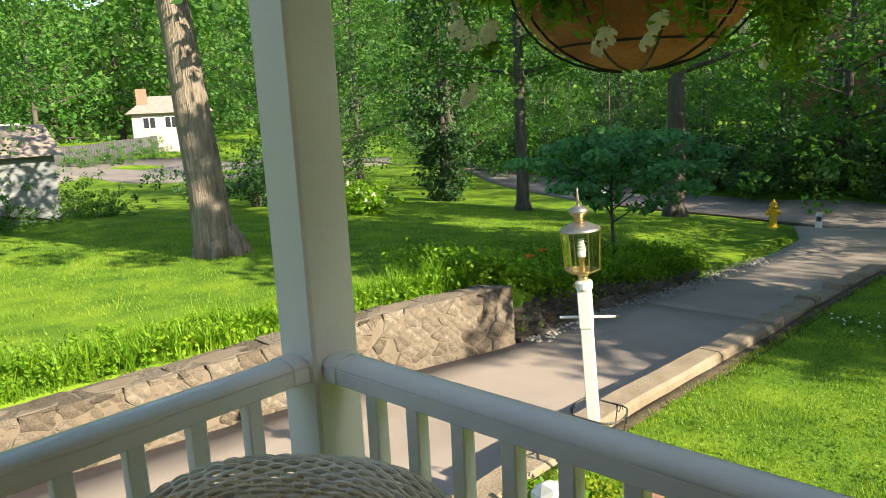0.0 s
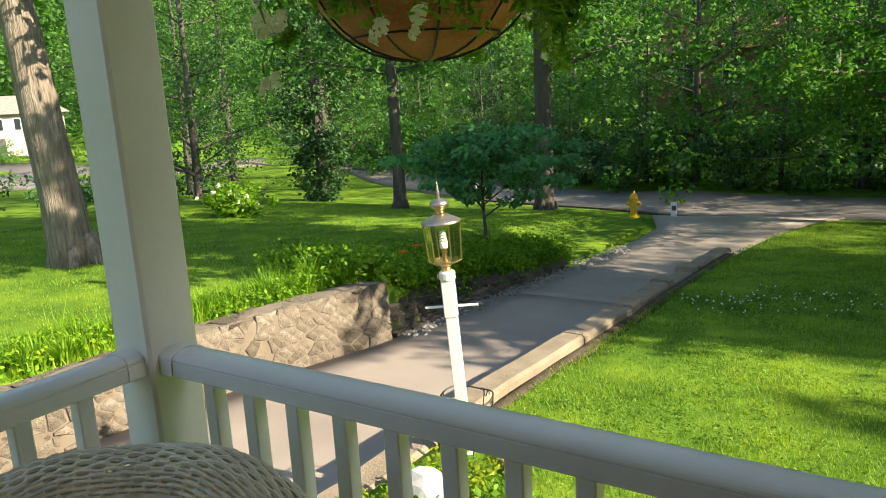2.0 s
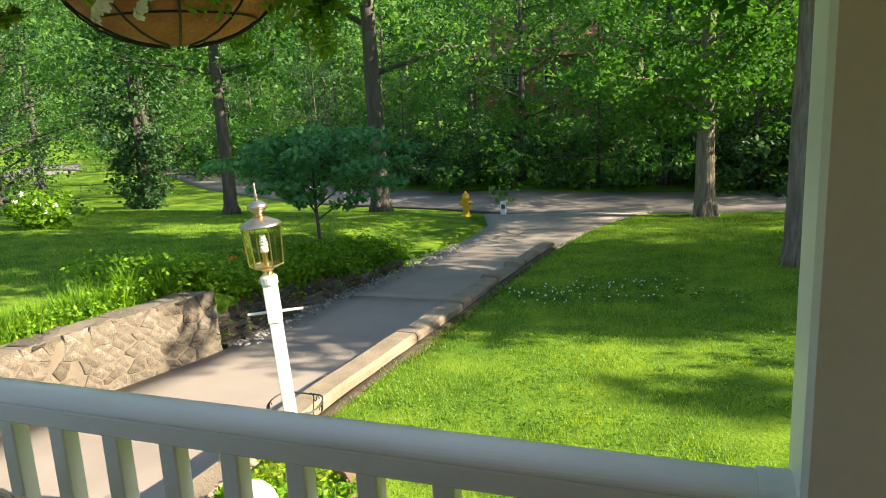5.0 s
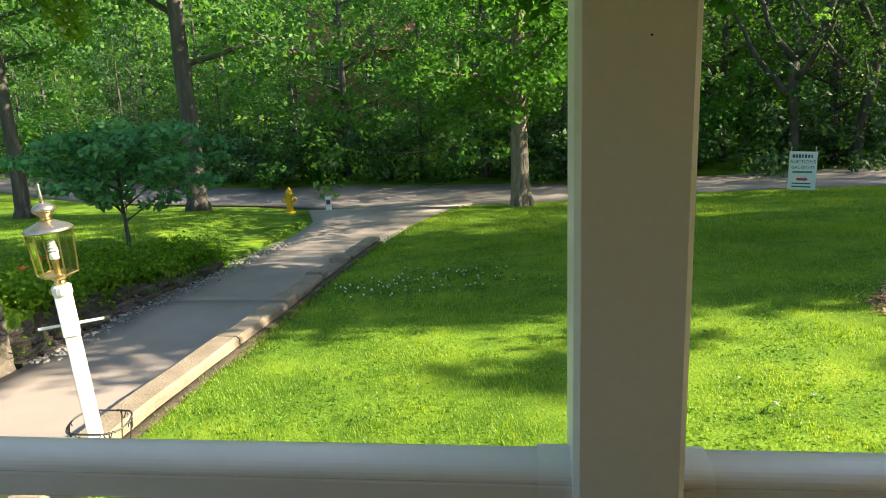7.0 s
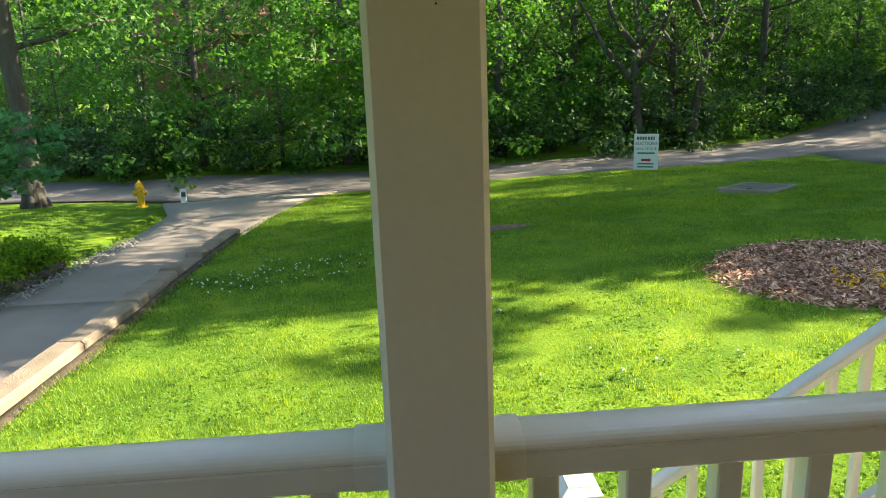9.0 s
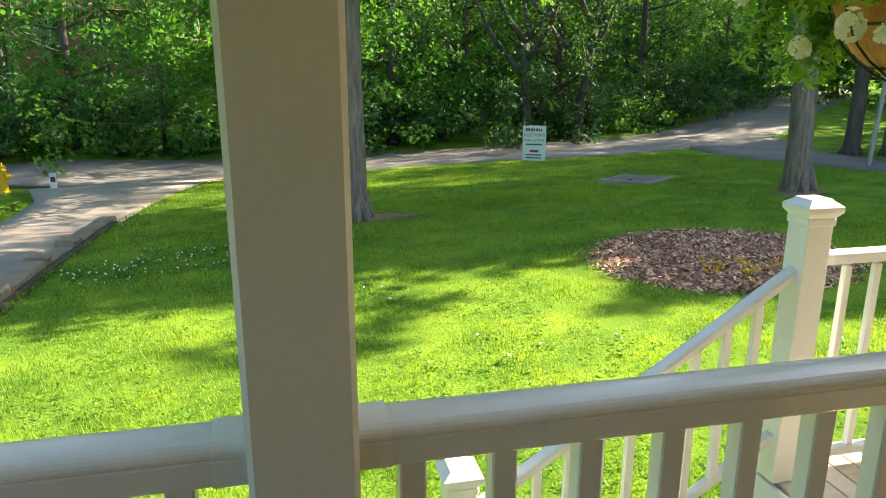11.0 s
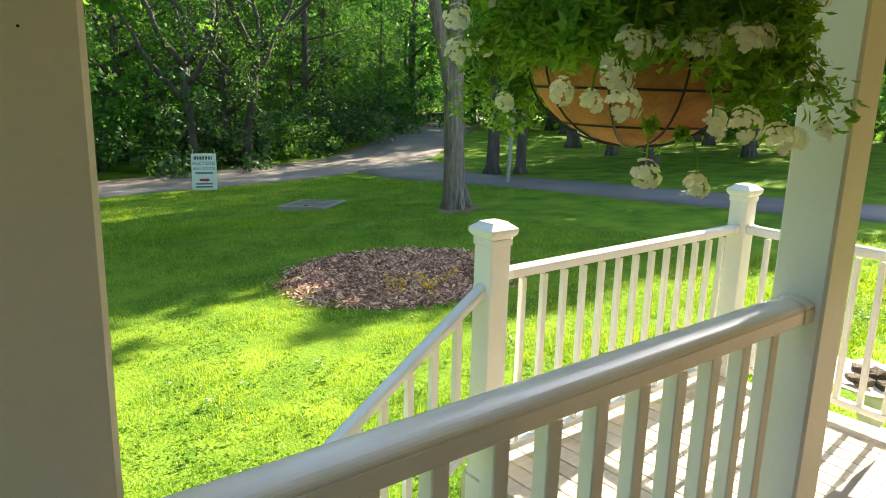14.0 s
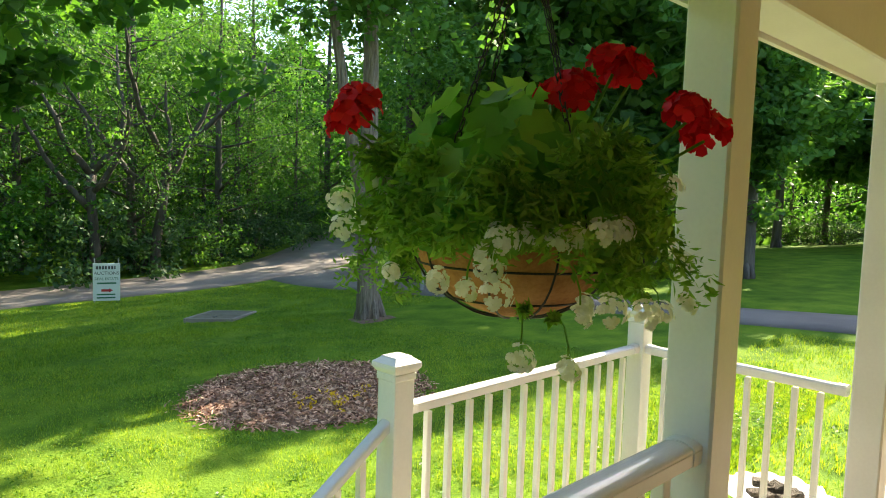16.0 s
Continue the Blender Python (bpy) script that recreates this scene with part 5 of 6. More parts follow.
# ---- lamp post ----
def lamp_post(x, y):
    g = gz(x, y)
    lp = thing("lamp_post", Matrix.Translation((x, y, 0.40)) @ Matrix.Rotation(radians(3.3), 4, Vector((0.64, -0.77, 0))) @ pose(0, 0, -0.365, 0, 0, 25), "white square lamp post with a brass and glass lantern", "lamp post")
    part("post", boxes((-0.038, 0.038, -0.038, 0.038, g - 0.16, 0.12), bevel=0.005), WHITE, lp)
    part("upper_sleeve", boxes((-0.043, 0.043, -0.043, 0.043, 0.03, 0.31), bevel=0.005), WHITE, lp)
    part("collar", lathe([(0.050, 0.285), (0.055, 0.295), (0.055, 0.335), (0.045, 0.345)], 16), WHITE, lp)
    part("set_screw", lathe([(0.012, 0.0), (0.016, 0.004), (0.016, 0.018), (0.008, 0.022)], 10, m=pose(-0.045, 0, 0.31, 0, -90, 0)), BRASS, lp)
    bar = part("ladder_bar", tube([(-0.17, 0, 0.10), (0.20, 0, 0.10)], 0.009, 8), WHITE, lp)
    part("end_cap", tube([(0.19, 0, 0.10), (0.215, 0, 0.10)], 0.012, 8), IRON, bar, "dark end cap")
    lantern = part("lantern_base", lathe([(0.030, 0.34), (0.034, 0.36), (0.030, 0.375), (0.050, 0.392), (0.086, 0.402), (0.090, 0.410), (0.086, 0.416)], 16), BRASS, lp, "brass lantern base", smooth=False)
    bm = bmesh.new()
    n, r0, r1, z0, z1 = 6, 0.108, 0.124, 0.414, 0.672
    for k in range(n):
        a, b = 2 * math.pi * k / n, 2 * math.pi * (k + 1) / n
        tube([(r0 * math.cos(a), r0 * math.sin(a), z0), (r1 * math.cos(a), r1 * math.sin(a), z1)], 0.0045, 6, bm)
        for r, z in ((r0, z0), (r1, z1)):
            tube([(r * math.cos(a), r * math.sin(a), z), (r * math.cos(b), r * math.sin(b), z)], 0.0045, 6, bm)
    part("lantern_frame", bm, BRASS, lp)
    for k in range(n):
        a, b = 2 * math.pi * k / n, 2 * math.pi * (k + 1) / n
        pb = bmesh.new()
        q = [pb.verts.new((r * math.cos(t) * 0.985, r * math.sin(t) * 0.985, z)) for r, t, z in ((r0, a, z0 + 0.004), (r0, b, z0 + 0.004), (r1, b, z1 - 0.004), (r1, a, z1 - 0.004))]
        pb.faces.new(q)
        bmesh.ops.solidify(pb, geom=list(pb.faces), thickness=0.003)
        pane = part("glass_pane", pb, GLASS, lp)
        pane.visible_shadow = False
    part("roof", lathe([(0.130, 0.668), (0.134, 0.676), (0.118, 0.690), (0.080, 0.708), (0.052, 0.722), (0.040, 0.728)], 24), PEWTER, lp, "tarnished metal lantern roof", smooth=True)
    part("neck", lathe([(0.040, 0.726), (0.028, 0.742), (0.030, 0.756), (0.050, 0.772), (0.056, 0.782)], 24), BRASS, lp, "brass neck", smooth=True)
    part("dome", lathe([(0.058, 0.780), (0.064, 0.790), (0.060, 0.806), (0.040, 0.822), (0.014, 0.832)], 24), PEWTER, lp, smooth=True)
    part("finial", lathe([(0.012, 0.830), (0.009, 0.850), (0.012, 0.862), (0.007, 0.880), (0.006, 0.925), (0.002, 0.945)], 12), PEWTER, lp, smooth=True)
    sock = part("socket", lathe([(0.017, 0.415), (0.017, 0.470), (0.020, 0.474), (0.020, 0.500)], 14), BRASS, lp)
    bb = lathe([(0.024, 0.500), (0.026, 0.505), (0.026, 0.535), (0.018, 0.540)], 14)
    pts = [(0.022 * math.cos(t) * (1 - 0.02 * t), 0.022 * math.sin(t) * (1 - 0.02 * t), 0.542 + 0.0029 * t) for t in np.arange(0, 25, 0.45)]
    tube(pts, 0.0075, 6, bb)
    part("spiral_bulb", bb, BULB, lp, "white spiral bulb", smooth=True)


LX, LY = -2.81, 2.82
lamp_post(LX, LY)


def wire_cage(x, y):
    g = gz(x, y)
    c = thing("wire_plant_stand", pose(x, y, g), "black wire plant stand round the lamp post", "plant stand")
    top = 0.42
    for z, r, nm in ((top, 0.185, "top_hoop"), (0.22, 0.15, "lower_hoop")):
        part(nm, tube([(r * math.cos(t), r * math.sin(t), z + 0.012 * math.sin(3 * t)) for t in np.linspace(0, 2 * math.pi, 33)], 0.006, 6, cap=False), IRON, c)
    for k in range(6):
        a = k * 1.047 + 0.3
        part("upright", tube([(0.185 * math.cos(a), 0.185 * math.sin(a), top), (0.15 * math.cos(a), 0.15 * math.sin(a), 0.2), (0.11 * math.cos(a), 0.11 * math.sin(a), 0.0)], 0.004, 5), IRON, c)
    for k in range(6):
        a = k * 1.047
        part("scroll", tube([(0.185 * math.cos(a + 0.055 * t) , 0.185 * math.sin(a + 0.055 * t), top - 0.03 + 0.028 * math.sin(t)) for t in np.linspace(0, 9, 16)], 0.0035, 5), IRON, c)


wire_cage(LX + 0.07, LY + 0.055)
rock = bmesh.new()
bmesh.ops.create_icosphere(rock, subdivisions=2, radius=0.15)
for v in rock.verts:
    v.co = Vector((v.co.x * 1.1, v.co.y * 0.8, v.co.z * 1.0)) * (1 + 0.12 * noise.noise(v.co * 9))
rk = mesh_object("white_rock", rock, MARBLE)
rk.location = (-2.58, 2.12, gz(-2.58, 2.12) + 0.11)
tagged(rk, "rounded white garden stone in the porch bed", "stone")
edging = thing("brick_edging", Matrix(), "curved row of pink brick edging", "edging", kind="structure")
bme = boxes((-0.1, 0.1, -0.045, 0.045, -0.06, 0.05), bevel=0.006)
fb = None
for i in range(9):
    a = radians(-75 + 17 * i)
    x, y = -2.75 + 0.70 * math.cos(a), 2.2 + 0.70 * math.sin(a)
    if fb is None:
        fb = part("brick", bme, BRICK, edging)
        ob = fb
    else:
        ob = new("brick", fb.data)
        ob.parent = edging
    ob.matrix_local = pose(x, y, gz(x, y), random.uniform(-3, 3), 0, math.degrees(a) + 90)


# ---- hanging baskets ----
def round_leaf_mesh(name, centres, normals, size, mat, r, lobes=7):
    """Scalloped round leaves, cupped, one fan each."""
    n, k = len(centres), lobes * 2
    nrm = normals / np.linalg.norm(normals, axis=1)[:, None]
    u = np.cross(nrm, r.normal(size=(n, 3)))
    u /= np.linalg.norm(u, axis=1)[:, None]
    w = np.cross(nrm, u)
    s = size * r.uniform(0.6, 1.2, n)
    t = np.linspace(0.35, 2 * np.pi - 0.35, k)
    rad = np.where(np.arange(k) % 2 == 0, 1.0, 0.84)
    ring = centres[:, None] + s[:, None, None] * rad[None, :, None] * (np.cos(t)[None, :, None] * u[:, None] + np.sin(t)[None, :, None] * w[:, None]) + (s * 0.22)[:, None, None] * nrm[:, None] * (rad[None, :, None] ** 2)
    ring += r.normal(size=ring.shape) * (s * 0.025)[:, None, None]
    v = np.concatenate([centres[:, None], ring], 1)
    i = np.arange(n)[:, None] * (k + 1)
    f = np.concatenate([i + np.array([[0, j + 1, j + 2]]) for j in range(k - 1)], 1).reshape(-1, 3)
    return array_mesh(name, v.reshape(-1, 3), f, mat)


def flower_head(seed, n, rad, petal, mat, flat=0.7):
    """A domed head of small five-petalled flowers."""
    r = np.random.default_rng(seed)
    k = np.arange(n) + 0.5
    th, ph = np.arccos(1 - 0.85 * k / n), k * 2.39996
    d = np.stack([np.sin(th) * np.cos(ph), np.sin(th) * np.sin(ph), np.cos(th)], 1) + r.normal(size=(n, 3)) * 0.09
    d /= np.linalg.norm(d, axis=1)[:, None]
    vs, fs = [], []
    for q in d:
        c = q * rad * r.uniform(0.78, 1.12) * np.array([1, 1, flat])
        u = np.cross(q, r.normal(size=3))
        u /= np.linalg.norm(u)
        w = np.cross(q, u)
        for j in range(5):
            a = j * 1.2566 + r.uniform(-0.1, 0.1)
            e, g = u * math.cos(a) + w * math.sin(a), -u * math.sin(a) + w * math.cos(a)
            k0 = len(vs)
            lift = 0.10 + 0.10 * r.normal()
            vs += [c + petal * (x * e + y * g + z * q) for x, y, z in ((0, 0, 0), (0.45, 0.36, 0.16), (0.82, 0.44, 0.14 + lift), (1.06, 0.0, lift), (0.82, -0.44, 0.14 + lift), (0.45, -0.36, 0.16))]
            fs.append(tuple(range(k0, k0 + 6)))
    return array_mesh("flower_head", np.array(vs), np.array(fs), mat)


WHITE_HEADS = [flower_head(201 + i, 19 - 3 * i, 0.029 - 0.004 * i, 0.0092, PETAL_WHITE, 0.6) for i in range(3)]
RED_HEADS = [flower_head(211 + i, 13, 0.034, 0.025, PETAL_RED, 0.8) for i in range(2)]


def hanging_basket(x, y, rim, top, bloom=1.0):
    """A wire basket with a coco liner; x axis of the thing runs to the right of the view from the porch."""
    b = thing("hanging_basket", pose(x, y, rim, 0, 0, -48), "wire hanging basket with coco liner, geraniums and white trailing flowers", "hanging basket", "hanging baskets")
    R, D = 0.185, 0.15
    prof = [(R * math.sin(a), -D * math.cos(a)) for a in np.linspace(0.12, math.pi / 2, 10)]
    r = np.random.default_rng(301)
    lin = lathe(prof + [(R - 0.012, 0.0), (R - 0.02, -0.02)], 40)
    for v in lin.verts:
        v.co *= 1 + 0.035 * noise.noise(v.co * 22)
    part("coco_liner", lin, COCO, b, "rough brown coconut fibre liner", smooth=True)
    part("soil", lathe([(0.02, -0.035), (R - 0.015, -0.03)], 24), MULCH, b)
    for z, q in ((0.004, R + 0.004), (-0.055, R * 0.935 + 0.003), (-0.115, R * 0.645 + 0.003)):
        part("wire_ring", tube([(q * math.cos(t), q * math.sin(t), z) for t in np.linspace(0, 2 * math.pi, 41)], 0.002, 5, cap=False), IRON, b)
    for k in range(10):
        a = k * 0.628
        part("wire_rib", tube([((R * math.sin(t) + 0.006) * math.cos(a), (R * math.sin(t) + 0.006) * math.sin(a), -D * math.cos(t) - 0.004) for t in np.linspace(0.1, math.pi / 2, 9)], 0.002, 5), IRON, b)
    h = top - rim
    for k in range(4):
        a = k * 1.571 + 0.6
        p0, p1 = Vector((R * math.cos(a), R * math.sin(a), 0.0)), Vector((0, 0, h - 0.05))
        d = p1 - p0
        bm = bmesh.new()
        n = int(d.length / 0.022)
        rot = d.to_track_quat("Z", "Y").to_matrix().to_4x4()
        for i in range(n):
            m = Matrix.Translation(p0 + d * (i + 0.5) / n) @ rot @ pose(0, 0, 0, 0, 0, 90 * (i % 2))
            pts = [m @ Vector((0.0055 * math.cos(t), 0, 0.0135 * math.sin(t))) for t in np.linspace(0, 2 * math.pi, 9)]
            tube(pts, 0.0016, 4, bm, cap=False)
        part("chain", bm, IRON, b)
    part("hook", tube([(0, 0, h - 0.055), (0.015, 0, h - 0.035), (0.0, 0, h - 0.015), (0, 0, h + 0.01)], 0.003, 6), IRON, b)
    # geranium leaves: dome over the rim, larger and rounder
    n = 330
    d = r.normal(size=(n, 3))
    d[:, 2] = np.abs(d[:, 2]) * 0.8 + 0.02
    d /= np.linalg.norm(d, axis=1)[:, None]
    c = d * np.array([0.245, 0.235, 0.26]) * r.uniform(0.55, 1.0, n)[:, None] + np.array([-0.02, 0, 0.0])
    ob = new("geranium_leaves", round_leaf_mesh("geranium_leaves", c, d * np.array([1, 1, 0.45]) + r.normal(size=(n, 3)) * 0.28, 0.042, LEAF_POT, r))
    ob.parent = b
    stems = bmesh.new()
    for q in c[::4]:
        tube([(q[0] * 0.3, q[1] * 0.3, 0.0), (q[0] * 0.7, q[1] * 0.7, q[2] * 0.6), tuple(q)], 0.0022, 4, stems)
    tagged(part("leaf_stalk_tangle", stems, LEAF_TRAIL, b), kind="stuff")
    # trailing foliage round the rim, with narrow leaves
    cs, rs = [], []
    rr = random.Random(311)
    trail = bmesh.new()
    for k in range(64):
        a = k * 0.49 + rr.uniform(-0.2, 0.2)
        front = math.cos(a + 1.2)
        reach, drop = rr.uniform(0.20, 0.315), rr.uniform(-0.13, 0.16) - 0.03 * (front < -0.7)
        if math.sin(a) < -0.35:
            reach, drop = reach * 0.9, max(drop, 0.0 if math.cos(a) < 0.15 else -0.07)
        p = [(0.13 * math.cos(a), 0.13 * math.sin(a), 0.03), (0.21 * math.cos(a), 0.21 * math.sin(a), 0.06 + 0.5 * max(0, drop)), (reach * math.cos(a), reach * math.sin(a), drop)]
        tube(p, 0.002, 4, trail)
        for f in (0.25, 0.5, 0.75, 1.0):
            q = Vector(p[1]).lerp(Vector(p[2]), f)
            cs.append(q)
            rs.append(rr.uniform(0.025, 0.05))
    whites = ((-0.305, 0.00, 0.0), (-0.30, 0.05, -0.06), (-0.06, -0.02, 0.02), (-0.035, 0.005, -0.02), (0.045, 0.005, 0.0), (0.075, 0.01, 0.015), (0.115, 0.015, 0.0), (0.145, 0.02, 0.01), (-0.085, -0.075, 0.0), (-0.04, -0.075, 0.0), (-0.05, -0.04, 0.0), (0.085, -0.105, 0.0), (0.135, -0.10, 0.0), (0.0, -0.175, 0.02), (0.07, -0.185, 0.0), (0.22, -0.125, 0.0), (0.255, -0.13, 0.0), (0.30, -0.045, 0.04), (0.27, 0.09, 0.05))
    for px, pz, back in whites:
        if pz < -0.06:
            depth = -math.sqrt(max(0.0, 0.225 ** 2 - px * px)) + back - 0.03
            for f in (0.07,):
                cs.append(Vector((px * (1 - 1.2 * f) + rr.uniform(-0.02, 0.02), depth * (1 - f), pz + f)))
                rs.append(rr.uniform(0.010, 0.016))
    tagged(part("trailing_growth", trail, LEAF_TRAIL, b), kind="stuff")
    v, f = leaves(cs, rs, np.full(len(cs), 52), 0.021, 1.0, r, wide=0.19)
    ob = new("trailing_leaves", array_mesh("trailing_leaves", v, f, LEAF_TRAIL))
    ob.parent = b
    for i, (px, pz, back) in enumerate(whites):
        depth = -math.sqrt(max(0.0, 0.225 ** 2 - px * px)) + back - 0.045
        hd = new("white_flower", WHITE_HEADS[i % 3])
        hd.parent = b
        hd.matrix_local = pose(px, depth, pz, 55 + rr.uniform(-20, 20), rr.uniform(-20, 20), rr.uniform(0, 40)) @ Matrix.Scale(bloom, 4)
        part("flower_stem", tube([(px * 0.80, depth * 0.80, pz + 0.075), (px * 0.88, depth * 0.97, pz + 0.062), (px * 0.97, depth * 1.01, pz + 0.035), (px, depth + 0.006, pz)], 0.0016, 4), LEAF_TRAIL, b)
        if i % 4 == 0:
            hd = new("white_flower", WHITE_HEADS[2])
            hd.parent = b
            hd.matrix_local = pose(px + rr.choice((-0.042, 0.042)), depth - 0.004, pz + rr.uniform(-0.005, 0.025), 60 + rr.uniform(-20, 20), rr.uniform(-20, 20), rr.uniform(0, 90)) @ Matrix.Scale(bloom, 4)
        if i % 2 == 0:
            hd = new("white_flower", WHITE_HEADS[(i + 1) % 3])
            hd.parent = b
            hd.matrix_local = pose(-px * 0.9, -depth * 0.9, pz + rr.uniform(-0.02, 0.05), -55, 0, rr.uniform(0, 360)) @ Matrix.Scale(bloom, 4)
    for i, (px, pz, py) in enumerate(((-0.285, 0.215, -0.03), (-0.30, 0.185, -0.05), (0.085, 0.245, -0.06), (0.155, 0.295, -0.02), (0.19, 0.285, 0.0), (0.06, 0.235, -0.02), (0.285, 0.215, -0.03), (0.325, 0.185, 0.0))):
        hd = new("red_flower", RED_HEADS[i % 2])
        hd.parent = b
        hd.matrix_local = pose(px, py, pz, rr.uniform(-15, 35), rr.uniform(-20, 20), rr.uniform(0, 360))
        part("flower_stem", tube([(px * 0.45, py * 0.5, 0.10), (px * 0.8, py * 0.9, pz * 0.72), (px, py, pz - 0.012)], 0.003, 5), LEAF_TRAIL, b)
    return b


hanging_basket(0.955, -0.03, 1.49, BEAM, 0.88)
hanging_basket(-0.965, -0.02, 1.69, BEAM, 0.62)


# ---- wicker chair ----
def wicker_chair(x, y, turn):
    ch = thing("wicker_chair", pose(x, y, 0.0, 0, 0, turn), "white woven wicker armchair with a rolled rounded back", "chair")
    def rim(a):
        """Centre line of the rolled back: plan and height by angle from the middle of the back (+y)."""
        k = abs(a)
        return Vector((0.44 * math.sin(a), 0.36 * math.cos(a) - 0.02, 0.838 - 0.22 * float(ease(0.3, 1.9, np.array(k)))))
    angs = np.linspace(-2.0, 2.0, 150)
    # section across the roll, from the inside low edge over the top to the outside
    n_rows, stakes = 27, 50
    sec = [(-0.050 + 0.085 * math.sin(t), -0.075 + 0.085 * math.cos(t)) for t in np.linspace(-1.25, 1.9, n_rows)]
    for j, (o, z) in enumerate(sec):
        pts, t = [], -1.25 + 3.15 * j / (n_rows - 1)
        for i, a in enumerate(np.linspace(-2.0, 2.0, 217)):
            c, out = rim(a), Vector((math.sin(a), math.cos(a), 0))
            wob = 0.0042 * math.sin(stakes * (a + 2.0) / 4.0 * math.pi + math.pi * (j % 2))
            pts.append(c + out * (o + wob * math.sin(t)) + Vector((0, 0, z + wob * math.cos(t))))
        part("weaver", tube(pts, 0.0046, 5), WICKER, ch)
    for i in range(stakes + 1):
        a = -2.0 + 4.0 * i / stakes
        c, out = rim(a), Vector((math.sin(a), math.cos(a), 0))
        part("stake", tube([c + out * o + Vector((0, 0, z)) for o, z in sec[::2]], 0.0040, 5), WICKER, ch)
    core = bmesh.new()
    tube([rim(a) + Vector((math.sin(a), math.cos(a), 0)) * -0.05 + Vector((0, 0, -0.075)) for a in angs[::5]], 0.042, 12, core)
    part("roll_core", core, WICKER, ch, smooth=True)
    for i in range(25):
        a = -1.9 + 3.8 * i / 24
        c, out = rim(a), Vector((math.sin(a), math.cos(a), 0))
        p = c - out * 0.06
        z1 = p.z - 0.12
        foot = Vector((0.25 * math.sin(a), 0.23 * math.cos(a) - 0.02, 0.42))
        sp = bmesh.new()
        pts = [foot.lerp(Vector((p.x, p.y, z1)), f) for f in np.linspace(0, 1, 13)]
        tube(pts, [0.007 + 0.009 * abs(math.sin(f * math.pi * 3)) for f in np.linspace(0, 1, 13)], 8, sp)
        part("spindle", sp, WICKER, ch, smooth=True)
    seat = lathe([(0.26, 0.37), (0.275, 0.39), (0.275, 0.41), (0.255, 0.425), (0.02, 0.43)], 32, m=Matrix.Translation((0, -0.02, 0)))
    part("seat", seat, WICKER, ch, smooth=True)
    part("apron", lathe([(0.255, 0.27), (0.265, 0.37)], 32, m=Matrix.Translation((0, -0.02, 0)), cap=False), WICKER, ch, "woven apron under the seat")
    for sx, sy in ((-0.2, -0.2), (0.2, -0.2), (-0.19, 0.17), (0.19, 0.17)):
        part("leg", tube([(sx, sy, 0.0), (sx * 0.95, sy * 0.95, 0.2), (sx * 0.9, sy * 0.9, 0.38)], [0.016, 0.02, 0.02], 10), WICKER, ch, smooth=True)


wicker_chair(-1.335, -0.56, 34)


# ---- street furniture and far things ----
def hydrant(x, y):
    h = thing("fire_hydrant", pose(x, y, gz(x, y), 0, 0, 20) @ Matrix.Diagonal((1.2, 1.2, 1.22, 1)), "yellow fire hydrant beside the street", "fire hydrant")
    part("barrel", lathe([(0.12, 0), (0.12, 0.03), (0.075, 0.04), (0.075, 0.36), (0.10, 0.37), (0.10, 0.40), (0.075, 0.41)], 20), YELLOW, h, smooth=False)
    part("bonnet", lathe([(0.092, 0.41), (0.09, 0.45), (0.07, 0.50), (0.035, 0.535), (0.02, 0.54)], 20), YELLOW, h, smooth=True)
    part("operating_nut", lathe([(0.022, 0.54), (0.022, 0.58)], 5), YELLOW, h)
    for rz in (0, 90, 180):
        part("nozzle_cap", lathe([(0.045, 0.06), (0.045, 0.10), (0.055, 0.105), (0.055, 0.135), (0.02, 0.14), (0.02, 0.16)], 12, m=pose(0, 0, 0.30, 0, 90, rz)), YELLOW, h)


hydrant(-6.40, 17.6)
mk = thing("utility_marker", pose(-5.45, 18.0, gz(-5.45, 18.0), 0, 0, 15) @ Matrix.Diagonal((1.1, 1.1, 1.25, 1)), "short white utility marker post at the drive mouth", "marker")
part("post", boxes((-0.07, 0.07, -0.04, 0.04, -0.05, 0.36), bevel=0.01), SIGN_WHITE, mk)
part("label_bar", boxes((-0.05, 0.05, -0.043, -0.0405, 0.20, 0.30)), INK_DARK, mk)


def text_part(body, parent, size, x, z, mat, name="lettering"):
    cu = bpy.data.curves.new(name, "FONT")
    cu.body, cu.size, cu.align_x, cu.align_y, cu.extrude = body, size, "CENTER", "CENTER", 0.001
    tmp = bpy.data.objects.new(name, cu)
    scene.collection.objects.link(tmp)
    dg = bpy.context.evaluated_depsgraph_get()
    me = bpy.data.meshes.new_from_object(tmp.evaluated_get(dg))
    bpy.data.objects.remove(tmp)
    me.materials.clear()
    me.materials.append(mat)
    ob = new(name, me)
    ob.parent = parent
    ob.matrix_local = pose(x, -0.0155, z, 90, 0, 0)
    return ob


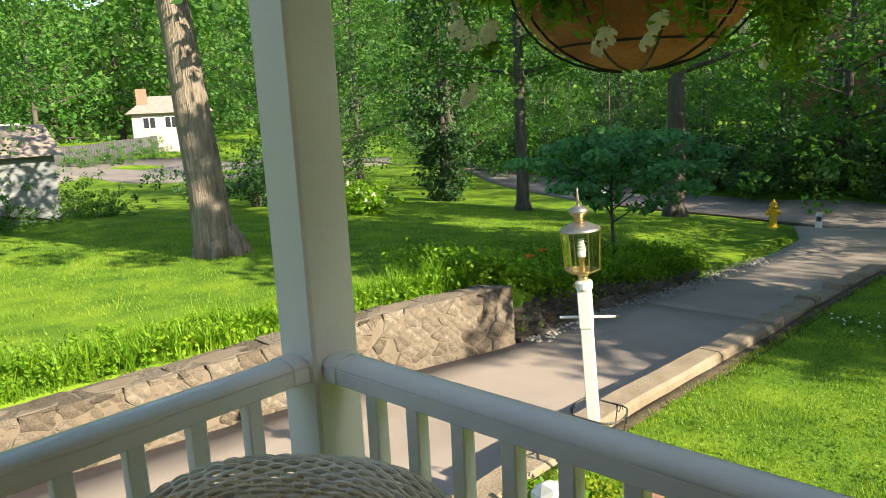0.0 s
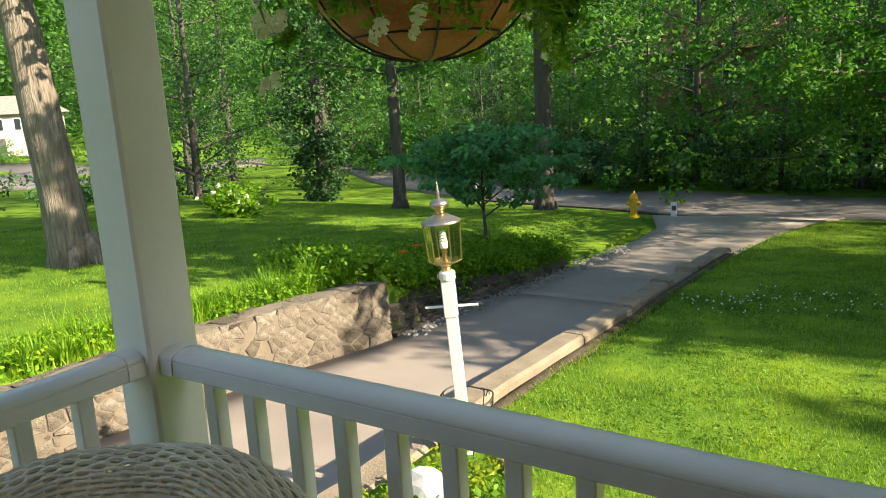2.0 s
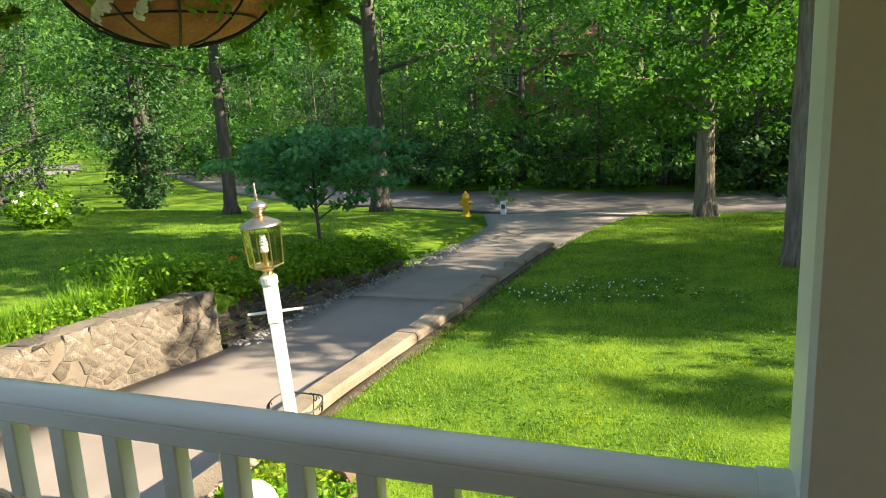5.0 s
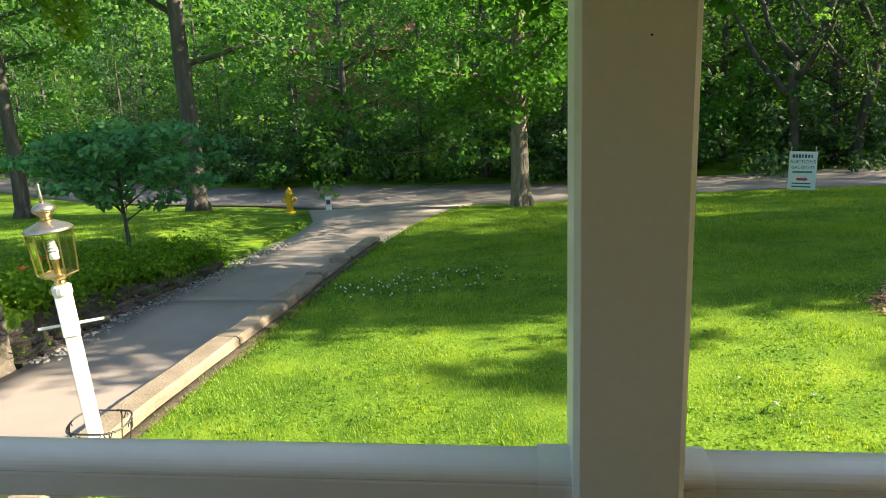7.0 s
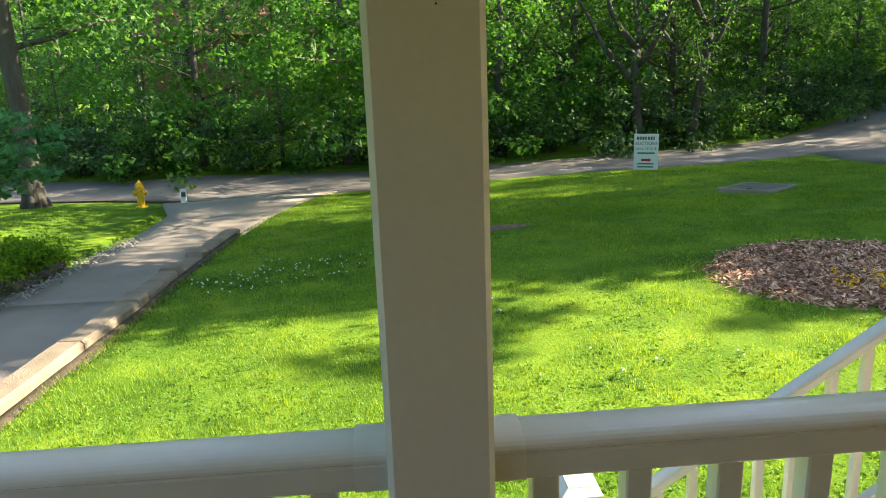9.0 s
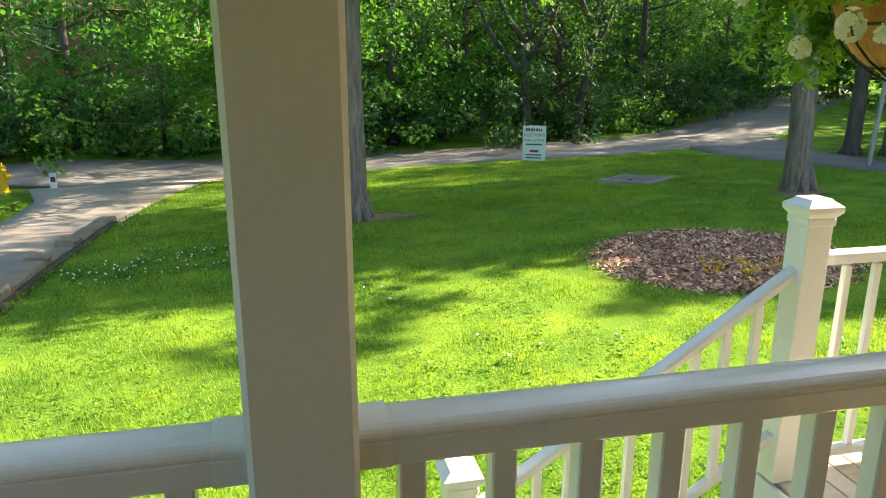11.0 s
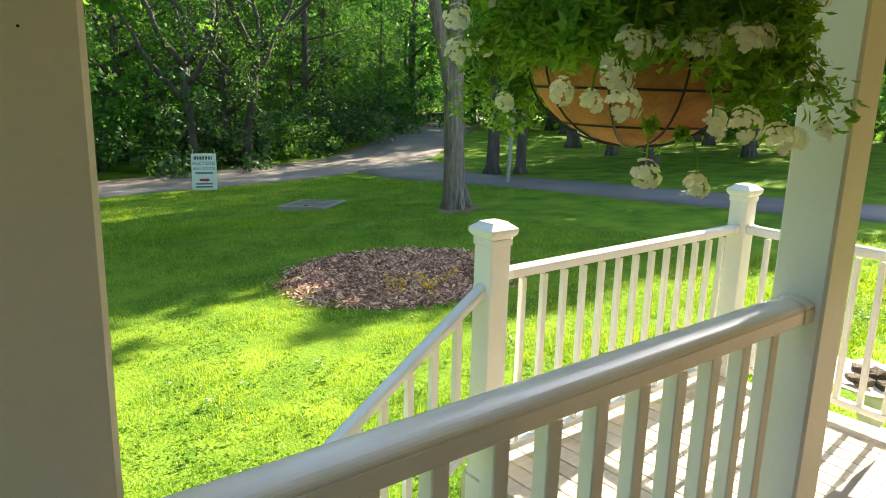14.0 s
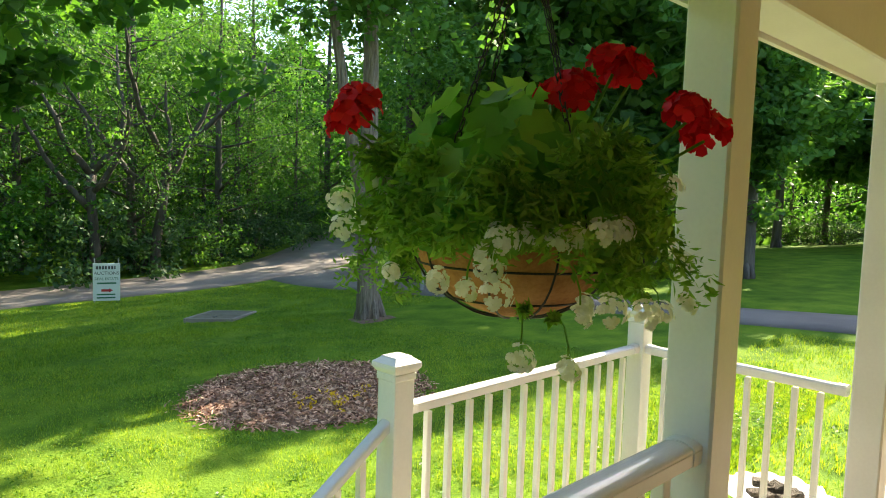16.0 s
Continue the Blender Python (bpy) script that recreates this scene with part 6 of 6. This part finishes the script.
def yard_sign(x, y):
    s = thing("yard_sign", pose(x, y, gz(x, y), 0, 0, -22), "white auction yard sign with dark lettering and a red arrow", "sign")
    part("board", boxes((-0.31, 0.31, -0.012, 0.012, 0.04, 0.98), bevel=0.004), SIGN_WHITE, s)
    for sx in (-0.27, 0.27):
        part("stake", boxes((sx - 0.012, sx + 0.012, 0.014, 0.03, -0.1, 1.10)), STEEL, s)
    for k, w in enumerate((0.07, 0.06, 0.065, 0.05, 0.06, 0.06, 0.04)):
        part("name_bar", boxes((-0.24 + 0.069 * k, -0.24 + 0.069 * k + w * 0.8, -0.0155, -0.0125, 0.83, 0.91)), INK_DARK, s)
    text_part("AUCTIONS", s, 0.115, 0, 0.73, INK_DARK)
    text_part("REAL ESTATE", s, 0.092, 0, 0.59, INK_GREEN)
    part("number_bar", boxes((-0.22, 0.22, -0.0155, -0.0125, 0.46, 0.50)), INK_GREEN, s)
    ar = bmesh.new()
    box(ar, -0.12, 0.06, -0.0155, -0.0125, 0.27, 0.33)
    pts = [(0.06, 0.25), (0.15, 0.30), (0.06, 0.35)]
    a, b = [ar.verts.new((px, -0.0155, pz)) for px, pz in pts], [ar.verts.new((px, -0.0125, pz)) for px, pz in pts]
    ar.faces.new(a), ar.faces.new(b[::-1])
    part("arrow", ar, INK_RED, s)
    for z in (0.18, 0.10):
        part("text_bar", boxes((-0.22, 0.20, -0.0155, -0.0125, z, z + 0.035)), INK_GREEN, s)


yard_sign(6.7, 17.55)
small = thing("small_yard_sign", pose(-11.2, 17.8, gz(-11.2, 17.8), 0, 0, 28), "small white and dark sign near the street", "sign")
part("board", boxes((-0.16, 0.16, -0.01, 0.01, 0.35, 0.78)), SIGN_WHITE, small)
part("stake", boxes((-0.012, 0.012, 0.012, 0.03, -0.1, 0.6)), IRON, small)
for z in (0.42, 0.53, 0.64):
    part("text_bar", boxes((-0.12, 0.12, -0.0135, -0.0105, z, z + 0.07)), INK_DARK, small)

lid = thing("utility_vault", pose(7.0, 12.3, gz(7.0, 12.3), -2.5, 2, 38), "flat grey utility vault lid set in the lawn", "utility vault")
part("frame", boxes((-0.62, 0.62, -0.50, -0.455, -0.08, 0.06), (-0.62, 0.62, 0.455, 0.50, -0.08, 0.06), (-0.62, -0.575, -0.455, 0.455, -0.08, 0.06), (0.575, 0.62, -0.455, 0.455, -0.08, 0.06), bevel=0.008), CONCRETE, lid, "pale concrete rim")
for sx in (-0.30, 0.30):
    part("cover", boxes((sx - 0.272, sx + 0.272, -0.452, 0.452, -0.05, 0.046), bevel=0.006), PLASTIC_GREY, lid)
part("handle", boxes((-0.36, -0.24, -0.02, 0.02, 0.046, 0.06)), IRON, lid)

pole = thing("sign_post", pose(11.9, 11.6, gz(11.9, 11.6), 0, 3, 0), "bare galvanised sign post by the lane", "post")
part("channel", boxes((-0.04, 0.04, -0.012, 0.0, -0.2, 3.0), (-0.04, -0.028, 0.0, 0.035, -0.2, 3.0), (0.028, 0.04, 0.0, 0.035, -0.2, 3.0)), STEEL, pole)


def birdbath(x, y):
    b = thing("birdbath", pose(x, y, gz(x, y)) @ Matrix.Diagonal((1, 1, 0.62, 1)), "white shell-shaped stone birdbath with stones in the bowl", "birdbath")
    part("pedestal", lathe([(0.15, 0), (0.15, 0.04), (0.11, 0.07), (0.06, 0.12), (0.075, 0.22), (0.055, 0.32), (0.075, 0.44), (0.10, 0.48)], 20), MARBLE, b, smooth=True)
    bm = bmesh.new()
    rings = []
    for rr, z in ((0.08, 0.48), (0.20, 0.50), (0.29, 0.57), (0.315, 0.60), (0.30, 0.605), (0.20, 0.545), (0.02, 0.53)):
        rings.append([bm.verts.new((rr * (1 + 0.05 * math.cos(12 * t)) * math.cos(t), rr * (1 + 0.05 * math.cos(12 * t)) * math.sin(t), z + 0.012 * math.cos(12 * t) * (rr > 0.25))) for t in np.linspace(0, 2 * math.pi, 48, endpoint=False)])
    for p, q in zip(rings, rings[1:]):
        for i in range(48):
            bm.faces.new((p[i], p[(i + 1) % 48], q[(i + 1) % 48], q[i]))
    bm.faces.new(rings[0][::-1])
    bm.faces.new(rings[-1])
    part("bowl", bm, MARBLE, b, "scalloped shell bowl")
    random.seed(41)
    for i in range(9):
        ob = new("pebble", STONES[i % 9])
        ob.parent = b
        ob.matrix_local = pose(random.uniform(-0.14, 0.14), random.uniform(-0.12, 0.12), 0.57 + 0.02 * (i % 3), random.uniform(0, 40), 0, random.uniform(0, 360)) @ Matrix.Diagonal((0.10, 0.08, 0.06, 1))


birdbath(4.35, 0.62)


def house(x, y, z, turn, w, d, h, wall, roof, label, name="house"):
    hs = thing(name, pose(x, y, z, 0, 0, turn), label, "house")
    part("wall", boxes((-w / 2, w / 2, -d / 2, d / 2, -2.5, h)), wall, hs)
    bm = bmesh.new()
    e, rz = 0.5, h + d * 0.28
    lo = [bm.verts.new(p) for p in ((-w / 2 - e, -d / 2 - e, h - 0.15), (w / 2 + e, -d / 2 - e, h - 0.15), (w / 2 + e, d / 2 + e, h - 0.15), (-w / 2 - e, d / 2 + e, h - 0.15))]
    hi = [bm.verts.new(p) for p in ((-w / 2 + d * 0.3, 0, rz), (w / 2 - d * 0.3, 0, rz))]
    for f in ((lo[0], lo[1], hi[1], hi[0]), (lo[1], lo[2], hi[1]), (lo[2], lo[3], hi[0], hi[1]), (lo[3], lo[0], hi[0]), (lo[3], lo[2], lo[1], lo[0])):
        bm.faces.new(f)
    part("roof", bm, roof, hs)
    part("chimney", boxes((-w * 0.42, -w * 0.42 + 0.9, -d * 0.3, -d * 0.3 + 0.7, h - 0.5, rz + 0.6)), HOUSE_BRICK, hs)
    for k in range(3):
        wx = -w * 0.28 + k * w * 0.28
        win = part("window", boxes((wx - 0.55, wx + 0.55, -d / 2 - 0.06, -d / 2 + 0.02, h * 0.35, h * 0.8)), SIGN_WHITE, hs)
        for q in (-1, 1):
            part("pane", boxes((wx + q * 0.26 - 0.22, wx + q * 0.26 + 0.22, -d / 2 - 0.075, -d / 2 - 0.062, h * 0.38, h * 0.77)), CAR_GLASS, win)
    part("door", boxes((w * 0.40 - 0.45, w * 0.40 + 0.45, -d / 2 - 0.05, -d / 2 + 0.02, 0, 2.0)), HOUSE_BRICK, hs)
    return hs


house(-64, 31.5, 0.35, 63, 6.4, 5, 2.3, HOUSE_WALL, ROOF_TILE, "pale house with a brick chimney beyond the side street")
house(-9.0, 44, 0.6, 8, 9, 7, 3.0, HOUSE_BRICK, ROOF_RED, "red-roofed house glimpsed through the woods")
house(60, 6, -0.4, -80, 14, 8, 3.0, HOUSE_WALL, ROOF_TILE, "low pale house behind the far hedge")


def shed(x, y, turn):
    s = thing("shed", pose(x, y, gz(x, y), 0, 0, turn), "grey clapboard shed half covered by vines", "shed")
    part("wall", boxes((-2.6, 2.6, -1.6, 1.6, -0.3, 1.75)), SHED, s)
    b = boxes((-2.62, 2.62, -0.012, 0.012, -0.05, 0.05), bevel=0.0)
    f = part("clapboard", b, SHED, s)
    for i in range(16):
        ob = f if i == 0 else new("clapboard", f.data)
        ob.parent = s
        ob.matrix_local = pose(0, -1.62, 0.1 + 0.105 * i, 8, 0, 0)
    bm = bmesh.new()
    v = [bm.verts.new(p) for p in ((-2.8, -1.9, 1.68), (2.8, -1.9, 1.68), (2.8, 0, 2.5), (-2.8, 0, 2.5), (-2.8, 1.9, 1.68), (2.8, 1.9, 1.68))]
    for q in ((0, 1, 2, 3), (3, 2, 5, 4), (1, 5, 2), (0, 3, 4)):
        bm.faces.new([v[i] for i in q])
    bmesh.ops.recalc_face_normals(bm, faces=bm.faces)
    part("roof", bm, ROOF_TILE, s)


shed(-22.6, 3.6, 82)
for x, y, sc in ((-19.9, 2.5, 0.55), (-20.2, 1.0, 0.8), (-19.5, 4.1, 0.32), (-21.0, 6.4, 0.36), (-20.6, 7.3, 0.26), (-20.8, -0.8, 0.9)):
    plant_shrub(SHRUB[0], x, y, "vine-covered shrub against the shed", sc, x * 50, group="shed vines")
plant_shrub(SHRUB[1], -20.5, 11.8, "dark rounded evergreen shrub on the lawn", 0.8, 20)
for x, y, sc in ((-57.0, 20.5, 0.45), (-57.6, 23.5, 0.5), (-58.5, 27.0, 0.55), (-56.5, 30.5, 0.6)):
    plant_shrub(SHRUB[0], x, y, "green shrub in front of the fence", sc, x * 30, z=float(lawn_z(x, y)), group="fence shrubs")
fence = thing("wood_fence", Matrix(), "weathered grey board fence beyond the side street", "fence", kind="structure")
fp = boxes((-0.12, 0.12, -0.012, 0.012, 0, 1.5))
f0 = part("fence_board", fp, WOOD_GREY, fence)
for i in range(52):
    ob = f0 if i == 0 else new("fence_board", f0.data)
    ob.parent = fence
    x, y = -58 - 0.10 * i, 18.5 + 0.245 * i
    ob.matrix_local = pose(x, y, float(lawn_z(x, y)) - 0.1, 0, 0, 112)
pg = thing("carport", pose(-64, 15.5, float(lawn_z(-64, 15.5)), 0, 0, 80), "white open carport beside the fence", "carport")
part("roof", boxes((-3, 3, -2, 2, 1.9, 2.1)), SIGN_WHITE, pg)
for sx in (-2.8, -1.0, 1.0, 2.8):
    part("post", boxes((sx - 0.06, sx + 0.06, -1.9, -1.78, 0, 1.9)), WHITE, pg)


def car(x, y, turn):
    c = thing("car", pose(x, y, float(lawn_z(x, y)) + 0.08, 0, 0, turn), "dark red car parked behind the shed", "car")
    bm = bmesh.new()
    box(bm, -2.1, 2.1, -0.85, 0.85, 0.28, 0.82, bevel=0.10, segments=2)
    part("body", bm, CAR_RED, c)
    bm = bmesh.new()
    box(bm, -1.2, 1.1, -0.74, 0.74, 0.80, 1.35, bevel=0.14, segments=2)
    part("cabin", bm, CAR_GLASS, c)
    for sx in (-1.35, 1.35):
        for sy in (-0.8, 0.8):
            part("wheel", lathe([(0.31, -0.1), (0.32, 0.0), (0.31, 0.1)], 18, m=pose(sx, sy, 0.31, 90, 0, 0)), IRON, c)


car(-40.5, 10.2, 15)
wire = thing("overhead_cable", Matrix(), "thin overhead utility cable", "cable")
part("cable", tube([(14 + 2.2 * t, 24 - 3.2 * t, 6.3 - 0.055 * t * (12 - t)) for t in range(13)], 0.012, 5), STEEL, wire)
